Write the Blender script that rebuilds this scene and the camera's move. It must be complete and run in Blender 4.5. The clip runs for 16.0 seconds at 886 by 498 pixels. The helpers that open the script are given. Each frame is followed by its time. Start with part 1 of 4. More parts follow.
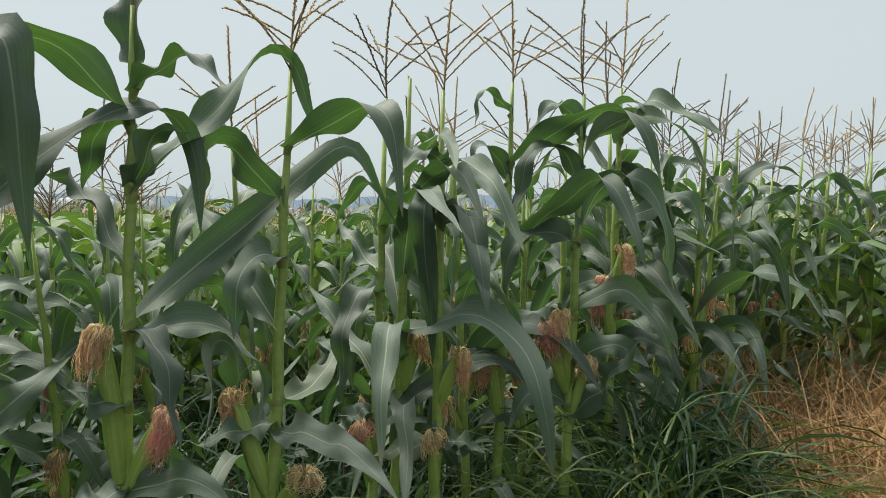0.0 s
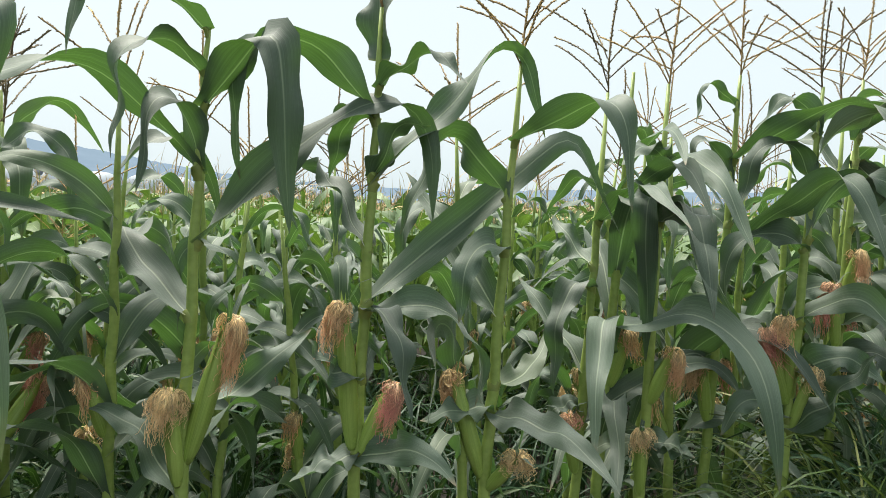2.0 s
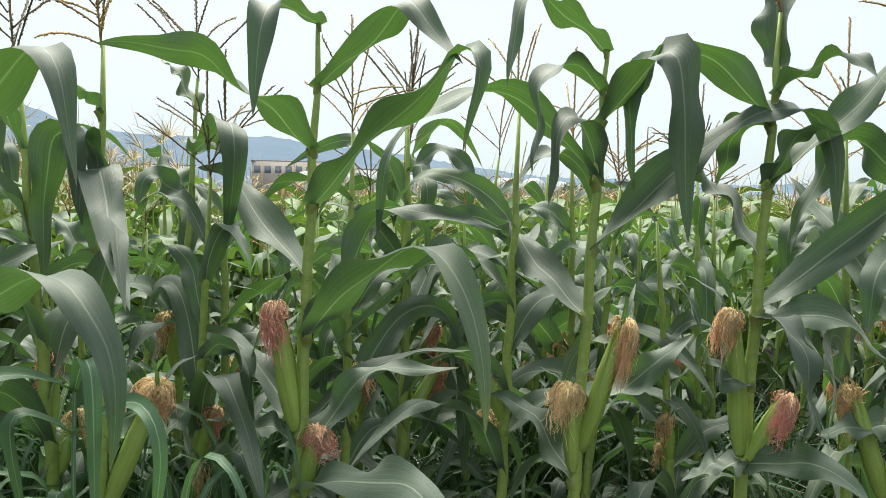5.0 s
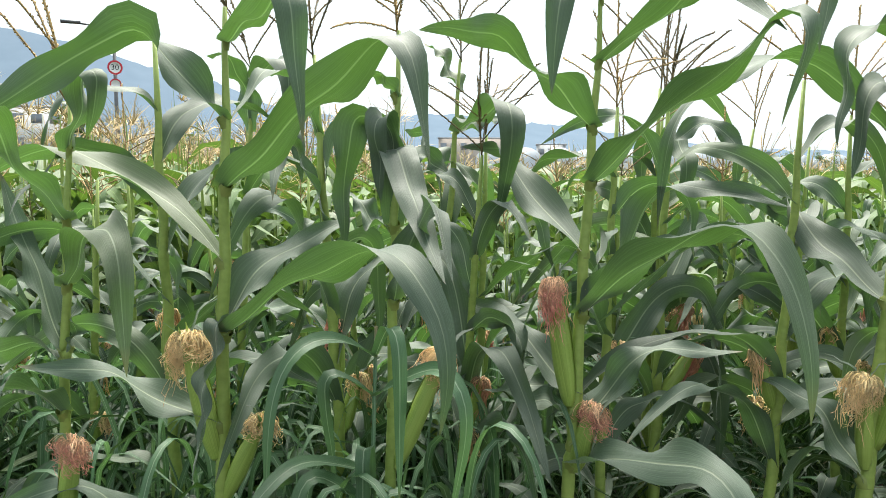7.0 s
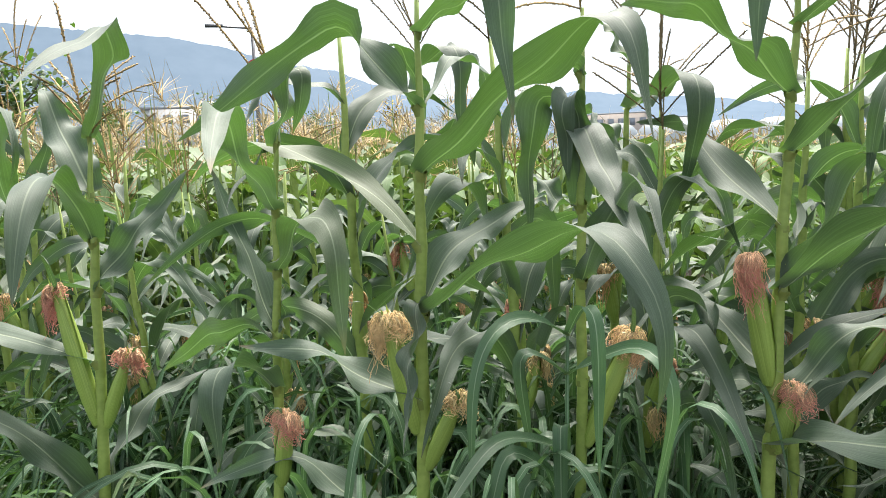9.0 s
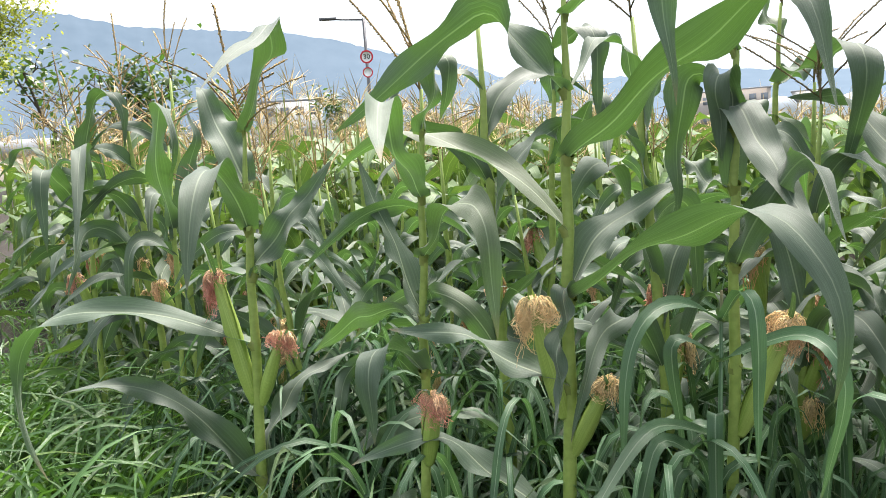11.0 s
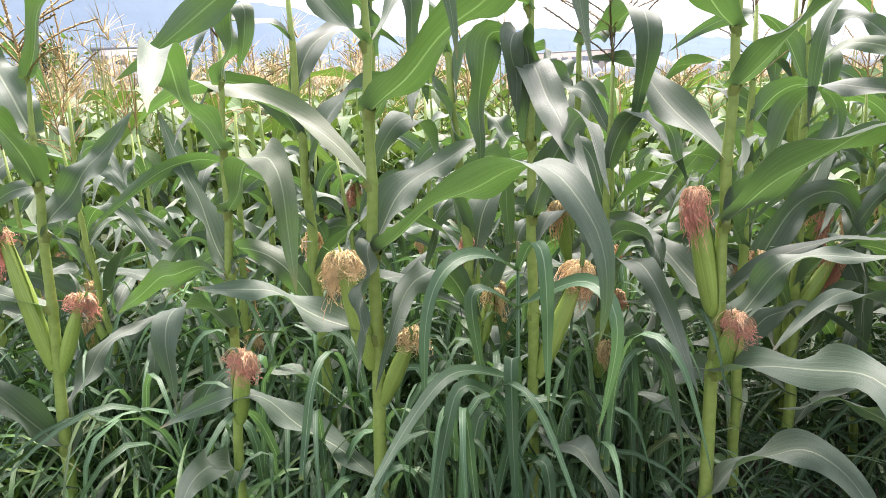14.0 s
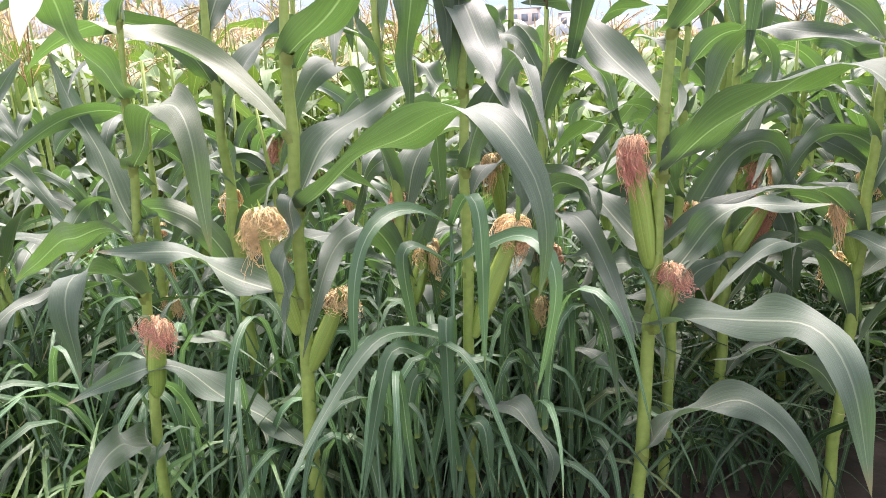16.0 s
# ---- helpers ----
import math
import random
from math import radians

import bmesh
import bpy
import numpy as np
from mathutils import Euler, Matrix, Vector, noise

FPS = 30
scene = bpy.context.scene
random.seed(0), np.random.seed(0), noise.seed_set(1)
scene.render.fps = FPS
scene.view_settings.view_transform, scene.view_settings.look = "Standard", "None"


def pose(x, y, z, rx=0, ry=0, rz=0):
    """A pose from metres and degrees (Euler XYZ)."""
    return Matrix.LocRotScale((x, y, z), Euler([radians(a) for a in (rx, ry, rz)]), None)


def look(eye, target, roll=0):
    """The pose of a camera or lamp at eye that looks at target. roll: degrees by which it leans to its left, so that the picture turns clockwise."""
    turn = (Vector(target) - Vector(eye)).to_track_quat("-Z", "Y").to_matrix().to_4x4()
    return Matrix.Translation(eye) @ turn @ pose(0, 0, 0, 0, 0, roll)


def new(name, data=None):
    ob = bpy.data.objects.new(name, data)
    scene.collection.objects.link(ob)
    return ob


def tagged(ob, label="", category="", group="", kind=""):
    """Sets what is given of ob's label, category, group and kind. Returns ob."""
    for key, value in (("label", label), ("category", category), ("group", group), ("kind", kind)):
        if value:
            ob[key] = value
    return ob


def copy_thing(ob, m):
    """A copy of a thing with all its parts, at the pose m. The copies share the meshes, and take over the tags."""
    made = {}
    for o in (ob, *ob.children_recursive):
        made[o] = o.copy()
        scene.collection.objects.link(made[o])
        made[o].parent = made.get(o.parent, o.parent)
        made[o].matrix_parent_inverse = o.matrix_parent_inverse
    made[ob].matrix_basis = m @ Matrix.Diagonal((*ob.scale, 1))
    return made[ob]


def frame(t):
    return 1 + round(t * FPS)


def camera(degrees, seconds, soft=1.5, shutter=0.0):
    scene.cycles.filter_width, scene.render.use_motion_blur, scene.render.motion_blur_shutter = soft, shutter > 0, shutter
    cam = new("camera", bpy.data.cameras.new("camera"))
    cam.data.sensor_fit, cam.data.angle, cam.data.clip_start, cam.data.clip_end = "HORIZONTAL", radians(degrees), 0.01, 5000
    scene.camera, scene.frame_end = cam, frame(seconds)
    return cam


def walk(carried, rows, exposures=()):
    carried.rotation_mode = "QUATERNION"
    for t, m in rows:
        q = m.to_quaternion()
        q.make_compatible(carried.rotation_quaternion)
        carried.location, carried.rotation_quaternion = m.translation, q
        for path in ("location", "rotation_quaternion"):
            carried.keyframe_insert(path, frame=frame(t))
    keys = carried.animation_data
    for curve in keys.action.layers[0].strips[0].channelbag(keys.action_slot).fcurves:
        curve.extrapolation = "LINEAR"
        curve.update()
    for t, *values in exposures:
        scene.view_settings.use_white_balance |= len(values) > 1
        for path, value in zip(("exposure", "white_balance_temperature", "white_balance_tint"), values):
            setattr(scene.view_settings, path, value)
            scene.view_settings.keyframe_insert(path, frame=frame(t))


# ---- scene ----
import collections
import functools

cam = camera(61.7, 16.0, 0.6)
METRES, EYE, TILT, LEAN, TURN = 1.3, 1.5, -2.7, 0.0, 0.0
ROWS = [
    (0.0, 0.0, 0.0, 0.0, -0.0, 0.0, 0.0),
    (0.5, -0.0131, -0.0095, -0.0003, 2.79, -0.08, -0.29),
    (1.0, -0.0447, -0.0138, -0.0049, 6.65, -0.56, -1.31),
    (1.5, -0.0694, -0.0207, -0.0047, 10.21, -0.7, -1.93),
    (2.0, -0.0912, -0.0382, -0.0031, 13.6, -0.83, -2.47),
    (2.5, -0.1142, -0.0591, -0.0004, 17.07, -1.01, -2.94),
    (3.0, -0.142, -0.0809, 0.001, 20.3, -1.13, -3.35),
    (3.5, -0.1782, -0.1129, 0.0078, 25.71, -1.42, -3.32),
    (4.0, -0.2061, -0.146, 0.0112, 29.55, -1.71, -3.19),
    (4.2, -0.2051, -0.1532, 0.0104, 31.67, -1.56, -2.81),
    (6.3, -0.3562, -0.2895, 0.0102, 40.69, -3.76, -2.95),
    (6.5, -0.3529, -0.2885, 0.0087, 43.18, -3.85, -2.88),
    (7.0, -0.3954, -0.3409, 0.0045, 49.51, -4.42, -2.26),
    (7.5, -0.4065, -0.3669, 0.009, 53.06, -4.69, -1.26),
    (8.0, -0.4259, -0.3944, 0.0051, 56.06, -5.34, -0.25),
    (8.5, -0.4417, -0.4173, 0.0065, 57.08, -5.7, 0.03),
    (9.0, -0.455, -0.4493, 0.0006, 59.1, -5.99, 0.2),
    (9.5, -0.4672, -0.479, -0.0019, 62.1, -6.65, 0.32),
    (10.0, -0.4837, -0.5018, 0.0013, 63.35, -6.91, 0.69),
    (12.3, -0.4805, -0.5208, 0.0024, 71.52, -6.88, 2.34),
    (12.5, -0.4824, -0.5176, 0.0035, 68.3, -7.47, 2.19),
    (13.0, -0.4702, -0.4786, -0.0053, 62.24, -8.71, 1.41),
    (13.5, -0.4517, -0.4471, -0.0027, 58.98, -10.0, 1.18),
    (14.0, -0.4303, -0.4311, -0.0049, 56.36, -10.53, 0.74),
    (14.5, -0.4324, -0.4034, -0.0066, 55.11, -10.73, 0.72),
    (15.0, -0.4571, -0.3749, -0.0139, 52.02, -11.05, 0.05),
    (15.5, -0.4787, -0.3783, -0.0186, 51.74, -12.24, -0.01),
    (16.0, -0.4926, -0.3832, -0.0311, 51.02, -13.62, 0.73),
]
EXPOSURES = [(0.0, 0.38, 6550, 9), (0.7, 0.58, 6550, 9), (1.3, 0.79, 6550, 9), (2.5, 0.83, 6550, 9), (4.0, 0.86, 6550, 9), (6.5, 1.0, 6500, 8), (7.0, 1.18, 6500, 9), (7.5, 1.3, 6500, 9), (9.0, 1.23, 6500, 14), (12.5, 1.34, 6500, 15), (13.0, 1.38, 6500, 18), (13.5, 1.58, 6500, 19), (14.0, 1.64, 6500, 24), (14.5, 1.6, 6500, 25), (15.0, 1.52, 6500, 26), (15.5, 1.44, 6490, 28), (16.0, 1.88, 6480, 31)]
walk(cam, [(t, pose(0, 0, EYE, TILT, LEAN, TURN) @ pose(METRES * x, METRES * y, METRES * z, 90 + pitch, roll, yaw)) for t, x, y, z, yaw, pitch, roll in ROWS], EXPOSURES)

# ---- world and light: bright overcast ----
world = bpy.data.worlds.new("overcast_sky")
scene.world = world
world.use_nodes = True
wn, wl = world.node_tree.nodes, world.node_tree.links
sky = wn.new("ShaderNodeTexSky")
sky.sky_type, sky.sun_disc = "NISHITA", False
sky.sun_elevation, sky.sun_rotation = radians(66), radians(-47)
sky.air_density, sky.dust_density, sky.ozone_density = 1.0, 3.0, 1.0
flatten = wn.new("ShaderNodeHueSaturation")
flatten.inputs["Saturation"].default_value = 0.22
cloud = wn.new("ShaderNodeMix")
cloud.data_type = "RGBA"
cloud.inputs[0].default_value = 0.72
cloud.inputs[7].default_value = (7.3, 8.4, 8.8, 1)
wl.new(sky.outputs[0], flatten.inputs["Color"])
wl.new(flatten.outputs[0], cloud.inputs[6])
coords, height_of, brighter = wn.new("ShaderNodeTexCoord"), wn.new("ShaderNodeSeparateXYZ"), wn.new("ShaderNodeMapRange")
brighter.inputs[1].default_value, brighter.inputs[2].default_value = 0.3, 1.0
brighter.inputs[3].default_value, brighter.inputs[4].default_value = 0.95, 1.0
dome = wn.new("ShaderNodeVectorMath")
dome.operation = "SCALE"
wl.new(coords.outputs["Generated"], height_of.inputs[0])
wl.new(height_of.outputs[2], brighter.inputs[0])
wl.new(cloud.outputs[2], dome.inputs[0])
wl.new(brighter.outputs[0], dome.inputs["Scale"])
wl.new(dome.outputs[0], wn["Background"].inputs[0])
wn["Background"].inputs[1].default_value = 0.078
sun = new("sun", bpy.data.lights.new("sun", "SUN"))
sun.data.energy, sun.data.angle, sun.data.color = 4.8, radians(30), (1.0, 0.95, 0.86)
sun.matrix_world = look((0, 0, 30), (Vector((0, 0, 30)) - Vector((-0.30, 0.28, 0.91)) * 10))


# ---- materials ----
def material(name, base, dark, scale=30, rough=0.5, bump=0.2, detail=6, spec=0.5, metallic=0.0, vary=0.0):
    """Two-scale mottled surface with a fine relief."""
    m = bpy.data.materials.new(name)
    m.use_nodes = True
    n, l = m.node_tree.nodes, m.node_tree.links
    b = n["Principled BSDF"]
    co = n.new("ShaderNodeTexCoord")
    n1, n2 = n.new("ShaderNodeTexNoise"), n.new("ShaderNodeTexNoise")
    n1.inputs["Scale"].default_value, n1.inputs["Detail"].default_value = scale, detail
    n2.inputs["Scale"].default_value, n2.inputs["Detail"].default_value = scale * 0.12, 3
    add = n.new("ShaderNodeMath")
    add.operation = "MULTIPLY_ADD"
    add.inputs[1].default_value = 0.5
    half = n.new("ShaderNodeMath")
    half.operation = "MULTIPLY"
    half.inputs[1].default_value = 0.5
    ramp = n.new("ShaderNodeValToRGB")
    ramp.color_ramp.elements[0].position, ramp.color_ramp.elements[1].position = 0.32, 0.68
    ramp.color_ramp.elements[0].color, ramp.color_ramp.elements[1].color = (*dark, 1), (*base, 1)
    for k in (n1, n2):
        l.new(co.outputs["Object"], k.inputs["Vector"])
    l.new(n2.outputs[0], half.inputs[0])
    l.new(n1.outputs[0], add.inputs[0])
    l.new(half.outputs[0], add.inputs[2])
    l.new(add.outputs[0], ramp.inputs[0])
    out = ramp.outputs[0]
    if vary:
        geo, hsv = n.new("ShaderNodeNewGeometry"), n.new("ShaderNodeHueSaturation")
        span = n.new("ShaderNodeMapRange")
        span.inputs[3].default_value, span.inputs[4].default_value = 1 - vary, 1 + vary
        l.new(geo.outputs["Random Per Island"], span.inputs[0])
        l.new(span.outputs[0], hsv.inputs["Value"])
        l.new(out, hsv.inputs["Color"])
        out = hsv.outputs[0]
    l.new(out, b.inputs["Base Color"])
    b.inputs["Roughness"].default_value, b.inputs["Metallic"].default_value = rough, metallic
    b.inputs["Specular IOR Level"].default_value = spec
    if bump:
        bp = n.new("ShaderNodeBump")
        bp.inputs["Strength"].default_value, bp.inputs["Distance"].default_value = bump, 0.3 / scale
        l.new(n1.outputs[0], bp.inputs["Height"])
        l.new(bp.outputs[0], b.inputs["Normal"])
    return m


def blade_material(name, green, pale, rib, through_green, rough=0.42, thin=0.22, spread=0.25, ribwidth=0.035, veins=34, warm=(0.12, 0.12, 0.04), spec=0.6, ior=1.5, dusty=0.0):
    """A leaf blade: pale midrib and veins along it, mottling, dusty gloss, light shining through."""
    m = bpy.data.materials.new(name)
    m.use_nodes = True
    n, l = m.node_tree.nodes, m.node_tree.links
    b, out = n["Principled BSDF"], n["Material Output"]
    uv, co = n.new("ShaderNodeUVMap"), n.new("ShaderNodeTexCoord")
    sep = n.new("ShaderNodeSeparateXYZ")
    l.new(uv.outputs[0], sep.inputs[0])

    def calc(op, a, c=None, d=None, clamp=False):
        k = n.new("ShaderNodeMath")
        k.operation, k.use_clamp = op, clamp
        for i, v in enumerate((a, c, d)):
            if v is None:
                continue
            if isinstance(v, (int, float)):
                k.inputs[i].default_value = v
            else:
                l.new(v, k.inputs[i])
        return k.outputs[0]

    def mixed(f, a, c):
        k = n.new("ShaderNodeMix")
        k.data_type = "RGBA"
        for i, v in ((0, f), (6, a), (7, c)):
            if isinstance(v, (int, float)):
                k.inputs[i].default_value = v
            elif isinstance(v, tuple):
                k.inputs[i].default_value = (*v, 1)
            else:
                l.new(v, k.inputs[i])
        return k.outputs[2]

    u = sep.outputs[0]
    off = calc("ABSOLUTE", calc("SUBTRACT", u, 0.5))
    ribmask = calc("SUBTRACT", 1.0, calc("DIVIDE", off, ribwidth), clamp=True)
    ribmask = calc("MULTIPLY", calc("POWER", ribmask, 0.7), calc("SUBTRACT", 1.0, calc("MULTIPLY", sep.outputs[1], 0.75)))
    vein = calc("MULTIPLY_ADD", calc("SINE", calc("MULTIPLY", u, veins * 6.283)), 0.5, 0.5)
    mott, fine = n.new("ShaderNodeTexNoise"), n.new("ShaderNodeTexNoise")
    mott.inputs["Scale"].default_value, mott.inputs["Detail"].default_value = 9, 5
    fine.inputs["Scale"].default_value, fine.inputs["Detail"].default_value = 160, 3
    for k in (mott, fine):
        l.new(co.outputs["Object"], k.inputs["Vector"])
    info, geo = n.new("ShaderNodeObjectInfo"), n.new("ShaderNodeNewGeometry")
    rnd = calc("FRACT", calc("ADD", info.outputs["Random"], geo.outputs["Random Per Island"]))
    patch = calc("MULTIPLY", calc("SUBTRACT", mott.outputs[0], 0.35), 1.6, clamp=True)
    col = mixed(patch, green, pale)
    stretch, streak = n.new("ShaderNodeMapping"), n.new("ShaderNodeTexNoise")
    stretch.inputs["Scale"].default_value = (46, 1.6, 1)
    streak.inputs["Scale"].default_value, streak.inputs["Detail"].default_value = 1.0, 4
    l.new(uv.outputs[0], stretch.inputs[0])
    l.new(stretch.outputs[0], streak.inputs["Vector"])
    lines = calc("MULTIPLY", calc("SUBTRACT", streak.outputs[0], 0.42, clamp=True), 2.6, clamp=True)
    col = mixed(calc("MULTIPLY", vein, 0.09), col, pale)
    col = mixed(calc("MULTIPLY", lines, 0.55), col, tuple(c * 1.5 + 0.012 for c in pale))
    old = calc("MULTIPLY", calc("SUBTRACT", rnd, 0.86, clamp=True), 2.2, clamp=True)
    col = mixed(old, col, warm)
    spots = calc("MULTIPLY", calc("SUBTRACT", fine.outputs[0], 0.66, clamp=True), 3.0, clamp=True)
    col = mixed(calc("MULTIPLY", spots, 0.5), col, tuple(min(1, c * 2.2 + 0.08) for c in pale))
    col = mixed(ribmask, col, rib)
    tipped = calc("MULTIPLY", calc("SUBTRACT", calc("ADD", sep.outputs[1], calc("MULTIPLY", rnd, 0.08)), 0.985, clamp=True), 14.0, clamp=True)
    col = mixed(calc("MULTIPLY", tipped, calc("MULTIPLY", mott.outputs[0], 1.5), clamp=True), col, (0.20, 0.14, 0.07))
    collar = calc("SUBTRACT", 1.0, calc("MULTIPLY", sep.outputs[1], 45.0), clamp=True)
    col = mixed(collar, col, (0.24, 0.28, 0.07))
    hsv = n.new("ShaderNodeHueSaturation")
    l.new(calc("MULTIPLY_ADD", rnd, spread * 2, 1 - spread), hsv.inputs["Value"])
    l.new(col, hsv.inputs["Color"])
    l.new(hsv.outputs[0], b.inputs["Base Color"])
    l.new(calc("ADD", calc("MULTIPLY_ADD", mott.outputs[0], 0.22, rough - 0.17), calc("MULTIPLY", streak.outputs[0], 0.14)), b.inputs["Roughness"])
    b.inputs["Specular IOR Level"].default_value, b.inputs["IOR"].default_value = spec, ior
    b.inputs["Sheen Weight"].default_value, b.inputs["Sheen Roughness"].default_value = dusty, 0.45
    bump = n.new("ShaderNodeBump")
    bump.inputs["Strength"].default_value, bump.inputs["Distance"].default_value = 0.35, 0.0015
    l.new(calc("ADD", calc("MULTIPLY", calc("ADD", calc("MULTIPLY", vein, 0.15), calc("MULTIPLY", streak.outputs[0], 1.8)), 0.6), calc("ADD", calc("MULTIPLY", ribmask, 1.5), calc("MULTIPLY", fine.outputs[0], 0.5))), bump.inputs["Height"])
    l.new(bump.outputs[0], b.inputs["Normal"])
    tr, mix = n.new("ShaderNodeBsdfTranslucent"), n.new("ShaderNodeMixShader")
    glow = mixed(calc("MULTIPLY", lines, 0.7), tuple(c * 0.8 for c in through_green), tuple(c * 1.5 for c in through_green))
    glow = mixed(calc("MULTIPLY", patch, 0.4), glow, tuple(c * 0.65 for c in through_green))
    glow = mixed(calc("MULTIPLY", ribmask, 0.8), glow, tuple(min(1, c * 1.6 + 0.10) for c in through_green))
    tint = n.new("ShaderNodeHueSaturation")
    l.new(calc("MULTIPLY_ADD", rnd, spread * 2, 1 - spread), tint.inputs["Value"])
    l.new(glow, tint.inputs["Color"])
    l.new(tint.outputs[0], tr.inputs[0])
    mix.inputs[0].default_value = thin
    l.new(b.outputs[0], mix.inputs[1])
    l.new(tr.outputs[0], mix.inputs[2])
    l.new(mix.outputs[0], out.inputs[0])
    return m


LEAF = blade_material("corn_leaf_blade", (0.032, 0.066, 0.033), (0.084, 0.122, 0.086), (0.32, 0.37, 0.25), (0.115, 0.26, 0.04), rough=0.66, thin=0.23, spec=0.8, ior=1.55, dusty=0.28)
# corn leaf of the open field, its colour raised to look sunlit
SUNLIT_LEAF = blade_material("sunlit_leaf_blade", (0.074, 0.130, 0.046), (0.125, 0.185, 0.084), (0.25, 0.33, 0.13), (0.25, 0.45, 0.05), spread=0.35, rough=0.55, spec=0.4, thin=0.16)
# grass low among the corn: deep shade is put into its dark green
SHADE_GRASS = blade_material("grass_blade", (0.019, 0.048, 0.022), (0.037, 0.075, 0.039), (0.16, 0.22, 0.12), (0.10, 0.24, 0.03), spread=0.4, ribwidth=0.07, veins=8, warm=(0.1, 0.09, 0.03), spec=0.25, thin=0.1)
LUSH = blade_material("lush_grass_blade", (0.052, 0.125, 0.034), (0.09, 0.18, 0.055), (0.12, 0.2, 0.07), (0.16, 0.38, 0.03), spread=0.35, ribwidth=0.08, veins=8, warm=(0.3, 0.3, 0.08))
BROAD = blade_material("broad_grass_blade", (0.050, 0.114, 0.054), (0.088, 0.164, 0.086), (0.38, 0.46, 0.33), (0.20, 0.42, 0.11), spread=0.25, spec=0.55, rough=0.5, ribwidth=0.05, veins=14, thin=0.19)
MARGIN = blade_material("margin_grass_blade", (0.04, 0.08, 0.02), (0.075, 0.12, 0.032), (0.2, 0.24, 0.08), (0.25, 0.36, 0.05), spread=0.4, ribwidth=0.08, veins=8, warm=(0.42, 0.34, 0.12), spec=0.35)
STRAW = blade_material("dry_grass_blade", (0.27, 0.15, 0.055), (0.42, 0.26, 0.11), (0.42, 0.28, 0.13), (0.4, 0.22, 0.08), spread=0.45, ribwidth=0.05, veins=6, warm=(0.12, 0.13, 0.04), thin=0.12, rough=0.7)
COLLAR = material("pale_collar", (0.26, 0.30, 0.08), (0.15, 0.20, 0.04), 60, 0.5, 0.1)
STALK = material("corn_stalk", (0.34, 0.43, 0.11), (0.19, 0.27, 0.055), 45, 0.45, 0.15)
HUSK = blade_material("ear_husk", (0.24, 0.35, 0.06), (0.34, 0.44, 0.11), (0.36, 0.46, 0.13), (0.25, 0.42, 0.06), thin=0.08, spread=0.12, ribwidth=0.001, veins=5, warm=(0.3, 0.34, 0.1))


def silk_material(name, root, end):
    """Silk strands, golden where they leave the ear and redder towards their ends."""
    m = material(name, root, tuple(c * 0.6 for c in root), 60, 0.55, 0.0, vary=0.55)
    n, l = m.node_tree.nodes, m.node_tree.links
    uv, sep, fade, mix = n.new("ShaderNodeUVMap"), n.new("ShaderNodeSeparateXYZ"), n.new("ShaderNodeMapRange"), n.new("ShaderNodeMix")
    b = n["Principled BSDF"]
    before = b.inputs["Base Color"].links[0].from_socket
    mix.data_type = "RGBA"
    mix.inputs[7].default_value = (*end, 1)
    fade.inputs[1].default_value, fade.inputs[2].default_value = 0.2, 0.85
    l.new(uv.outputs[0], sep.inputs[0])
    l.new(sep.outputs[1], fade.inputs[0])
    l.new(fade.outputs[0], mix.inputs[0])
    l.new(before, mix.inputs[6])
    l.new(mix.outputs[2], b.inputs["Base Color"])
    return m


SILK = silk_material("tan_silk", (0.92, 0.68, 0.36), (0.84, 0.50, 0.28))
SILK_RED = silk_material("reddish_silk", (0.90, 0.58, 0.36), (0.78, 0.31, 0.25))
SILK_PALE = silk_material("pale_silk", (0.94, 0.72, 0.38), (0.86, 0.60, 0.32))
TASSEL = material("tassel", (0.50, 0.36, 0.15), (0.24, 0.15, 0.07), 120, 0.8, 0.0, vary=0.4)
TASSEL_DARK = material("dark_tassel", (0.27, 0.20, 0.10), (0.11, 0.085, 0.05), 120, 0.8, 0.0, vary=0.4)
FIELD_TASSEL = material("field_tassel", (0.62, 0.48, 0.26), (0.40, 0.28, 0.14), 25, 0.85, 0.0, vary=0.4)
FLOWER = material("yellow_flower", (0.62, 0.42, 0.03), (0.42, 0.30, 0.02), 20, 0.8, 0.0, vary=0.3)
NET = material("teal_net", (0.06, 0.36, 0.36), (0.04, 0.26, 0.27), 20, 0.6, 0.0)
SOIL = material("soil", (0.028, 0.019, 0.012), (0.010, 0.008, 0.006), 14, 0.95, 0.9, detail=9)


